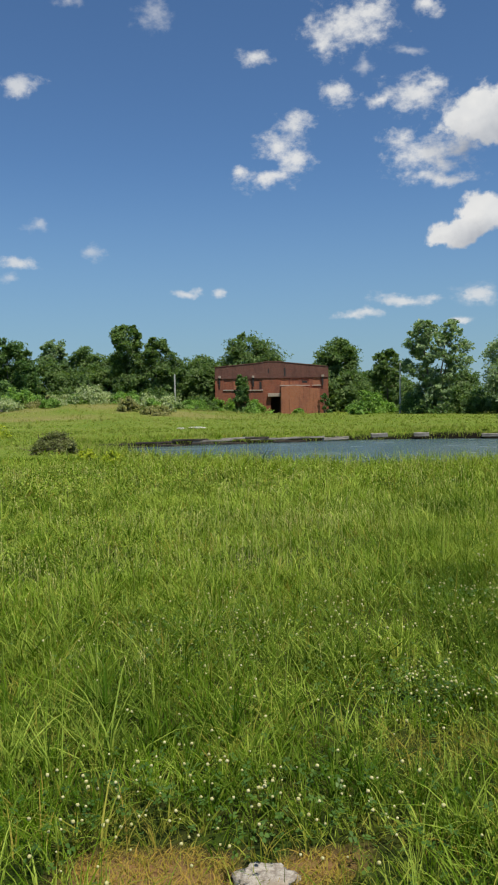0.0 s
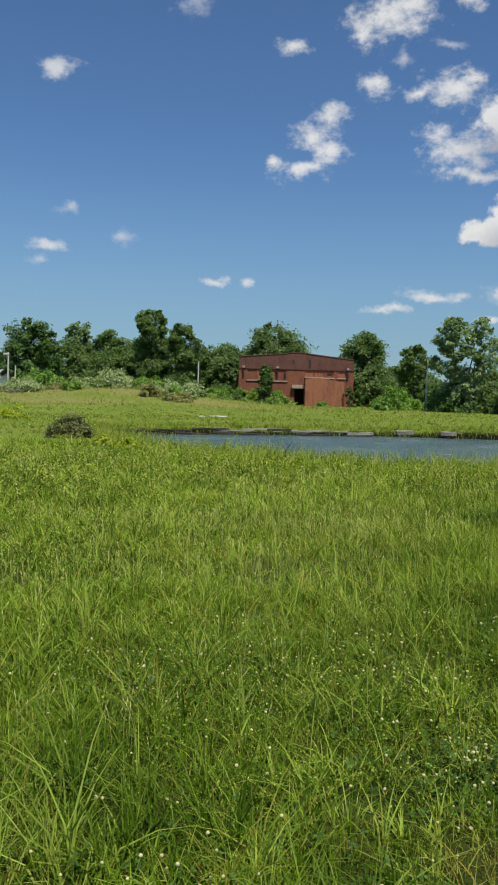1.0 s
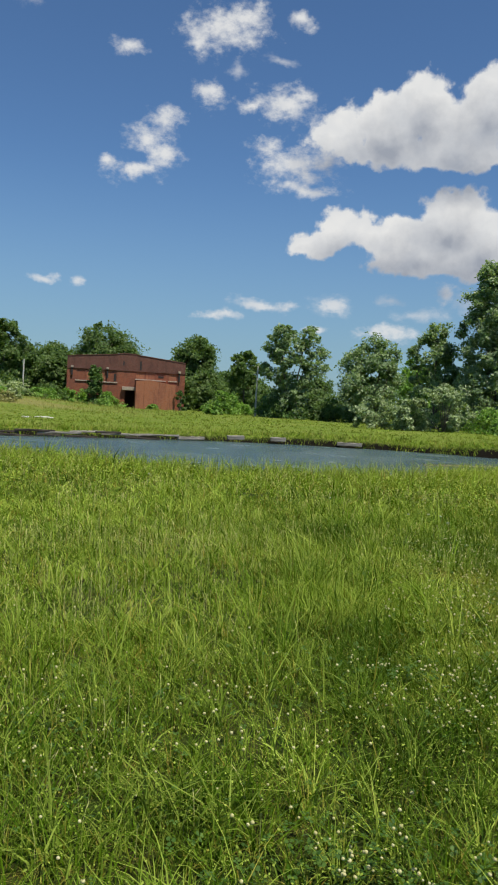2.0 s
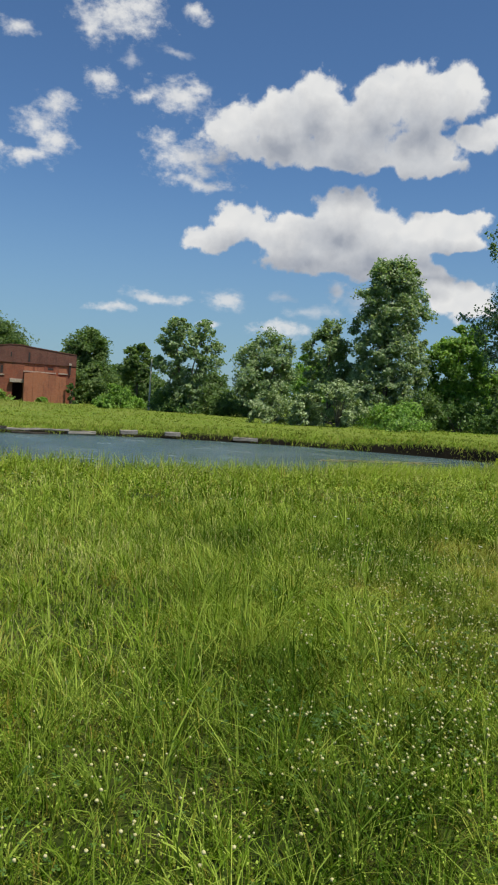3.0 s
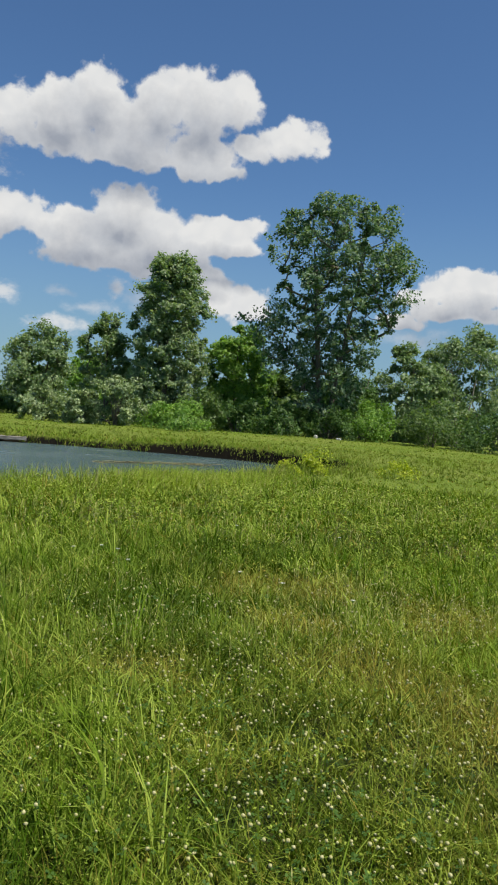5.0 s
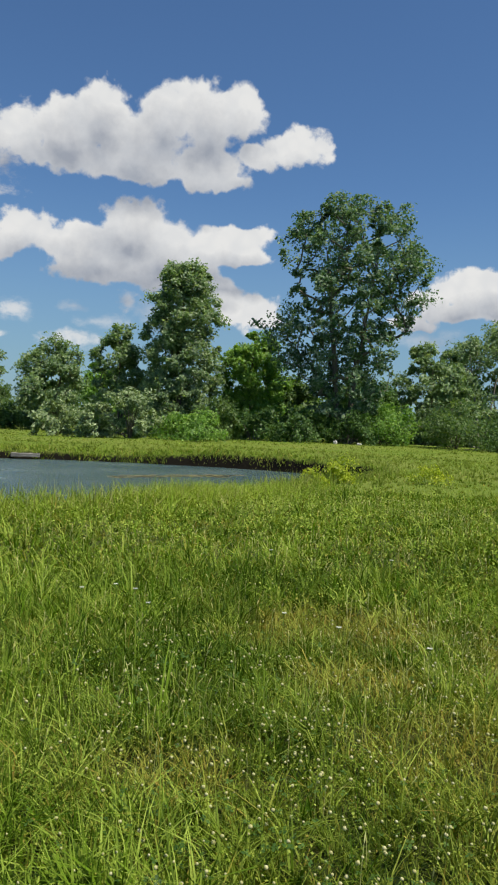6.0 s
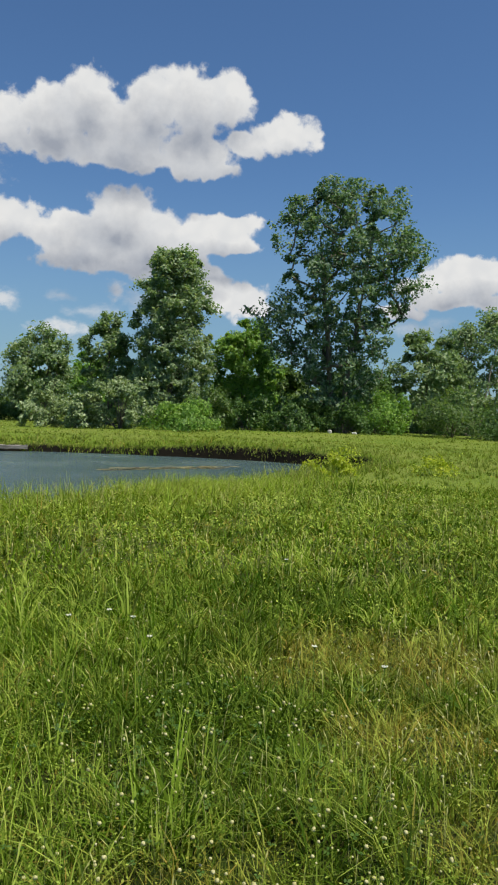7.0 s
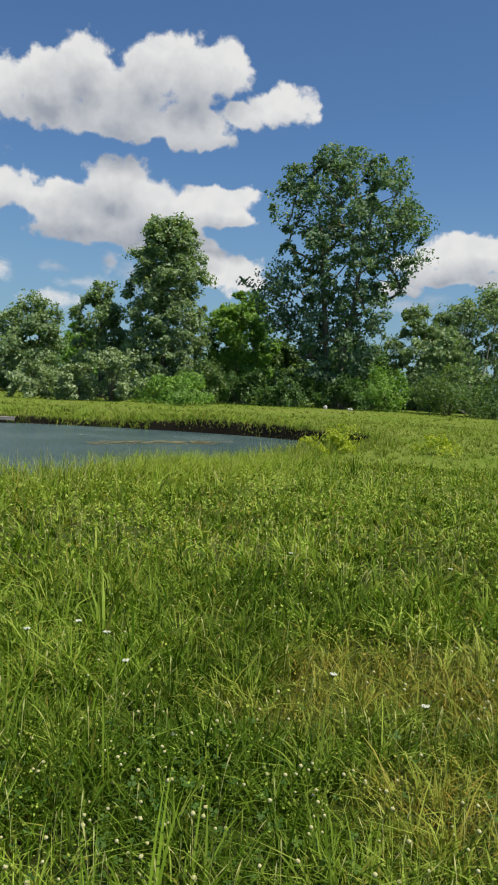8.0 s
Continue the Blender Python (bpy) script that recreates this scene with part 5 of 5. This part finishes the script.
CLOVER_SPOTS = [(1.03, 4.15, 0.32, 40), (-0.10, 3.12, 0.45, 42), (-0.55, 2.85, 0.35, 24), (0.42, 2.85, 0.35, 34), (-0.03, 5.6, 0.6, 34), (-0.67, 5.2, 0.5, 26), (0.92, 4.35, 0.3, 16), (5.9, 8.9, 0.9, 90), (2.9, 6.7, 0.6, 55), (1.65, 6.0, 0.4, 28), (2.2, 5.75, 0.5, 40),
                (2.8, 5.1, 0.45, 44), (3.0, 7.4, 0.6, 50), (2.75, 6.4, 0.5, 40), (3.72, 9.67, 0.45, 34), (3.6, 8.2, 0.6, 50), (5.77, 13.9, 0.8, 60), (3.2, 7.9, 1.5, 40), (2.9, 5.6, 0.6, 60), (3.4, 6.2, 0.7, 60), (4.9, 8.6, 0.6, 50), (0.5, 6.5, 2.5, 80), (5.5, 10.5, 2.5, 130), (4.3, 7.7, 1.2, 95), (3.3, 6.9, 1.1, 80), (6.0, 9.0, 1.0, 90), (0.2, 4.6, 1.0, 40)]
CLOVER_DRIFTS = [(3.1, 7.3, 0.8, 130), (2.3, 5.5, 0.6, 110), (4.5, 7.3, 0.8, 120), (2.9, 6.1, 0.7, 120), (1.7, 5.5, 0.5, 70), (6.1, 8.9, 0.8, 110), (0.95, 3.9, 0.3, 34), (-0.3, 3.0, 0.5, 50), (0.7, 5.4, 0.8, 70), (3.9, 9.7, 0.7, 70), (3.4, 8.8, 0.8, 80)]


def clover_field():
    rng = np.random.default_rng(51)
    x = np.concatenate([rng.normal(cx, r * 0.6, k) for cx, cy, r, k in CLOVER_SPOTS + CLOVER_DRIFTS])
    y = np.concatenate([rng.normal(cy, r * 0.6, k) for cx, cy, r, k in CLOVER_SPOTS + CLOVER_DRIFTS])
    m = len(x)
    z = land(x, y) + rng.uniform(0.09, 0.23, m)
    bv, bf = ball(4, 7)
    size = rng.uniform(0.0038, 0.0086, m)
    rough = 1 + 0.07 * rng.normal(size=(m, len(bv), 1))
    v = np.stack([x, y, z], 1)[:, None, :] + bv[None] * rough * size[:, None, None] * np.array((1, 1, 0.9))
    f = np.arange(m)[:, None, None] * len(bv) + bf[None]
    tagged(new("clover_flowers", mesh_from("clover_flowers", v.reshape(-1, 3), f.reshape(-1, 3), PETAL, smooth=True)), "small round white clover flowers in the grass", "clover", kind="stuff")
    # leaves near the ground, three to a stalk
    spots = [(cx, cy, r) for cx, cy, r, k in CLOVER_SPOTS[:17]]
    lx = np.concatenate([rng.normal(cx, r * 0.85, 190) for cx, cy, r in spots])
    ly = np.concatenate([rng.normal(cy, r * 0.85, 190) for cx, cy, r in spots])
    keep = bare(lx, ly) < 0.3
    lx, ly = lx[keep], ly[keep]
    m = len(lx)
    c = np.stack([lx, ly, land(lx, ly) + rng.uniform(0.05, 0.17, m)], 1)
    V, F = [], []
    turn = rng.uniform(0, 6.28, m)
    tilt = rng.normal(size=(m, 2)) * 0.35
    s = rng.uniform(0.006, 0.0115, m)
    for j in range(3):
        a = turn + j * 2.094
        d, e = np.stack([np.cos(a), np.sin(a)], 1), np.stack([-np.sin(a), np.cos(a)], 1)
        ring = []
        for along, across in ((0.1, 0), (0.9, -0.75), (1.6, -0.55), (1.6, 0.55), (0.9, 0.75)):
            q = (d * along + e * across) * s[:, None]
            ring.append(np.concatenate([c[:, :2] + q, (c[:, 2] + (q * tilt).sum(1))[:, None]], 1))
        V.append(np.stack(ring, 1))
    v = np.concatenate(V).reshape(-1, 3)
    idx = np.arange(3 * m)[:, None] * 5
    f = np.concatenate([idx + (0, 1, 2), idx + (0, 2, 3), idx + (0, 3, 4)], 1).reshape(-1, 3)
    tagged(new("clover_leaves", mesh_from("clover_leaves", v, f, CLOVER)), "dark green clover leaves low in the grass", "clover", kind="stuff")


clover_field()


def umbel(x, y, h, r, seed):
    """A flat white flower head on a thin branching stalk."""
    rng = np.random.default_rng(seed)
    z0 = float(land(np.array([x]), np.array([y]))[0])
    thing = tagged(new("white_umbel"), "flat white flower head on a thin green stalk", "flower", "white umbels in the meadow")
    thing.location = (x, y, z0)
    lean = rng.normal(size=2) * 0.05
    top = np.array((lean[0], lean[1], h))
    paths = [[((0, 0, -0.02), 0.003), (top * (0.5, 0.5, 0.55), 0.002), (top, 0.0016)]]
    V, F, base = [], [], 0
    bv, bf = ball(3, 5)
    for _ in range(38):
        a, q = rng.uniform(0, 6.28), r * rng.uniform(0, 1) ** 0.5
        p = top + np.array((math.cos(a) * q, math.sin(a) * q, 0.018 + rng.normal() * 0.0012))
        paths.append([(top, 0.0012), (p, 0.001)])
        V.append(bv * (0.0045, 0.0045, 0.0016) + p)
        F.append(bf + base)
        base += len(bv)
    tv, tq = tubes(paths, 3)
    mesh_part("stalk", mesh_from("stalk", tv, tq, LEAF_FRESH), thing)
    mesh_part("flower_head", mesh_from("flower_head", np.concatenate(V), np.concatenate(F), UMBEL), thing)


for i, (x, y, h) in enumerate(((3.85, 11.3, 0.34), (4.12, 11.2, 0.34), (4.05, 10.65, 0.32), (4.87, 10.1, 0.30), (5.0, 9.7, 0.30), (4.1, 10.8, 0.36), (0.45, 14.9, 0.4), (0.8, 15.1, 0.4), (3.2, 12.6, 0.4), (6.2, 12.2, 0.36), (5.3, 9.1, 0.28), (7.1, 11.4, 0.36))):
    umbel(x, y, h * 0.78, 0.017, 400 + i)


# seed heads standing over the grass
def seed_heads():
    rng = np.random.default_rng(61)
    V, F, D, base = [], [], [], 0
    for count, r0, r1, lo, hi, plump in ((9000, 2.4, 9.0, 0.14, 0.25, 0.0034), (13000, 6.0, 20.0, 0.15, 0.24, 0.0072)):
        x, y = scatter(rng, count, r0, r1, (0.6, 2.0), -32, 60, 0.55)
        clump = value_noise(x * 0.9, y * 0.9, 81) * 0.6 + value_noise(x * 3, y * 3, 82) * 0.4
        keep = (bare(x, y) < 0.2) & (shore_distance(x, y) > 0.5) & (clump > rng.uniform(0.3, 0.7, count)) & (from_path(x, y) > rng.uniform(0.8, 2.6, count))
        x, y = x[keep], y[keep]
        m = len(x)
        h = rng.uniform(lo, hi, m)
        a = rng.uniform(0, 6.28, m)
        zero = np.zeros(m)
        way, side = np.stack([np.cos(a), np.sin(a), zero], 1), np.stack([-np.sin(a), np.cos(a), zero], 1)
        foot = np.stack([x, y, land(x, y)], 1)
        bend = rng.uniform(0.05, 0.5, m)[:, None]

        def along(u, q):
            return foot + way * bend * u * h[:, None] + np.stack([zero, zero, h * q], 1)

        mid, neck, tip = along(0.25, 0.55), along(0.6, 0.84), along(1.0, 1.0)
        bulge = (neck + tip) / 2
        plump = np.clip(0.0011 * from_path(x, y), 0.0026, plump)[:, None]
        w = plump * 0.3
        V.append(np.stack([foot - side * w, foot + side * w, mid - side * w, mid + side * w, neck - side * w, neck + side * w, bulge - side * plump, bulge + side * plump, tip], 1).reshape(-1, 3))
        F.append((np.arange(m)[:, None, None] * 9 + np.array([(0, 1, 3), (0, 3, 2), (2, 3, 5), (2, 5, 4), (4, 5, 7), (4, 7, 6), (6, 7, 8)])[None]).reshape(-1, 3) + base)
        D.append(np.repeat(rng.uniform(0.25, 0.85, m), 9))
        base += 9 * m
    tagged(new("grass_seed_heads", mesh_from("grass_seed_heads", np.concatenate(V), np.concatenate(F), SEED, {"dry": np.concatenate(D)})), "pale grass seed heads on thin stalks", "grass", kind="stuff")


seed_heads()


def straw_litter():
    """Short dry stalks and crumbs lying on the bare soil."""
    rng = np.random.default_rng(71)
    x, y = rng.uniform(-1.0, 0.8, 16000), rng.uniform(2.1, 3.2, 16000)
    keep = bare(x, y) > rng.uniform(0.05, 0.6, len(x))
    x, y = x[keep], y[keep]
    m = len(x)
    v, f, d = blades(rng, x, y, rng.uniform(0.015, 0.06, m), rng.uniform(0.002, 0.007, m), 2, rng.uniform(0.4, 2.2, m), np.clip(rng.normal(0.75, 0.25, m), 0, 1))
    v[:, 2] += 0.018
    tagged(new("straw_litter", mesh_from("straw_litter", v, f, GRASS, {"dry": d})), "short dry stalks lying on bare soil", "grass", kind="stuff")


straw_litter()


BANK_YELLOW = grass_material("yellowing_bank_grass", (0.14, 0.235, 0.012), (0.205, 0.305, 0.018), (0.38, 0.44, 0.07), (0.44, 0.40, 0.17))


def bank_growth():
    """Taller yellow-green growth where the meadow meets the water."""
    rng = np.random.default_rng(72)
    x, y = [], []
    for cx, cy, r, k in ((9.6, 19.1, 0.9, 2400), (8.2, 18.4, 0.8, 1900), (5.0, 17.6, 1.2, 1300), (11.4, 20.3, 0.8, 1200), (12.4, 21.0, 1.0, 700), (1.5, 17.2, 1.4, 700), (-1.4, 18.6, 1.2, 600)):
        x.append(rng.normal(cx, r, k)), y.append(rng.normal(cy, r * 0.5, k))
    x, y = np.concatenate(x), np.concatenate(y)
    keep = shore_distance(x, y) > 0.1
    x, y = x[keep], y[keep]
    m = len(x)
    v, f, d = blades(rng, x, y, rng.uniform(0.2, 0.62, m), rng.uniform(0.008, 0.017, m), 3, np.clip(rng.normal(0.7, 0.35, m), 0.05, 1.2), (rng.uniform(0, 1, m) > 0.8) * 0.6)
    tagged(new("bank_growth", mesh_from("bank_growth", v, f, BANK_YELLOW, {"dry": d})), "taller yellow-green growth along the near bank", "grass", kind="stuff")


bank_growth()
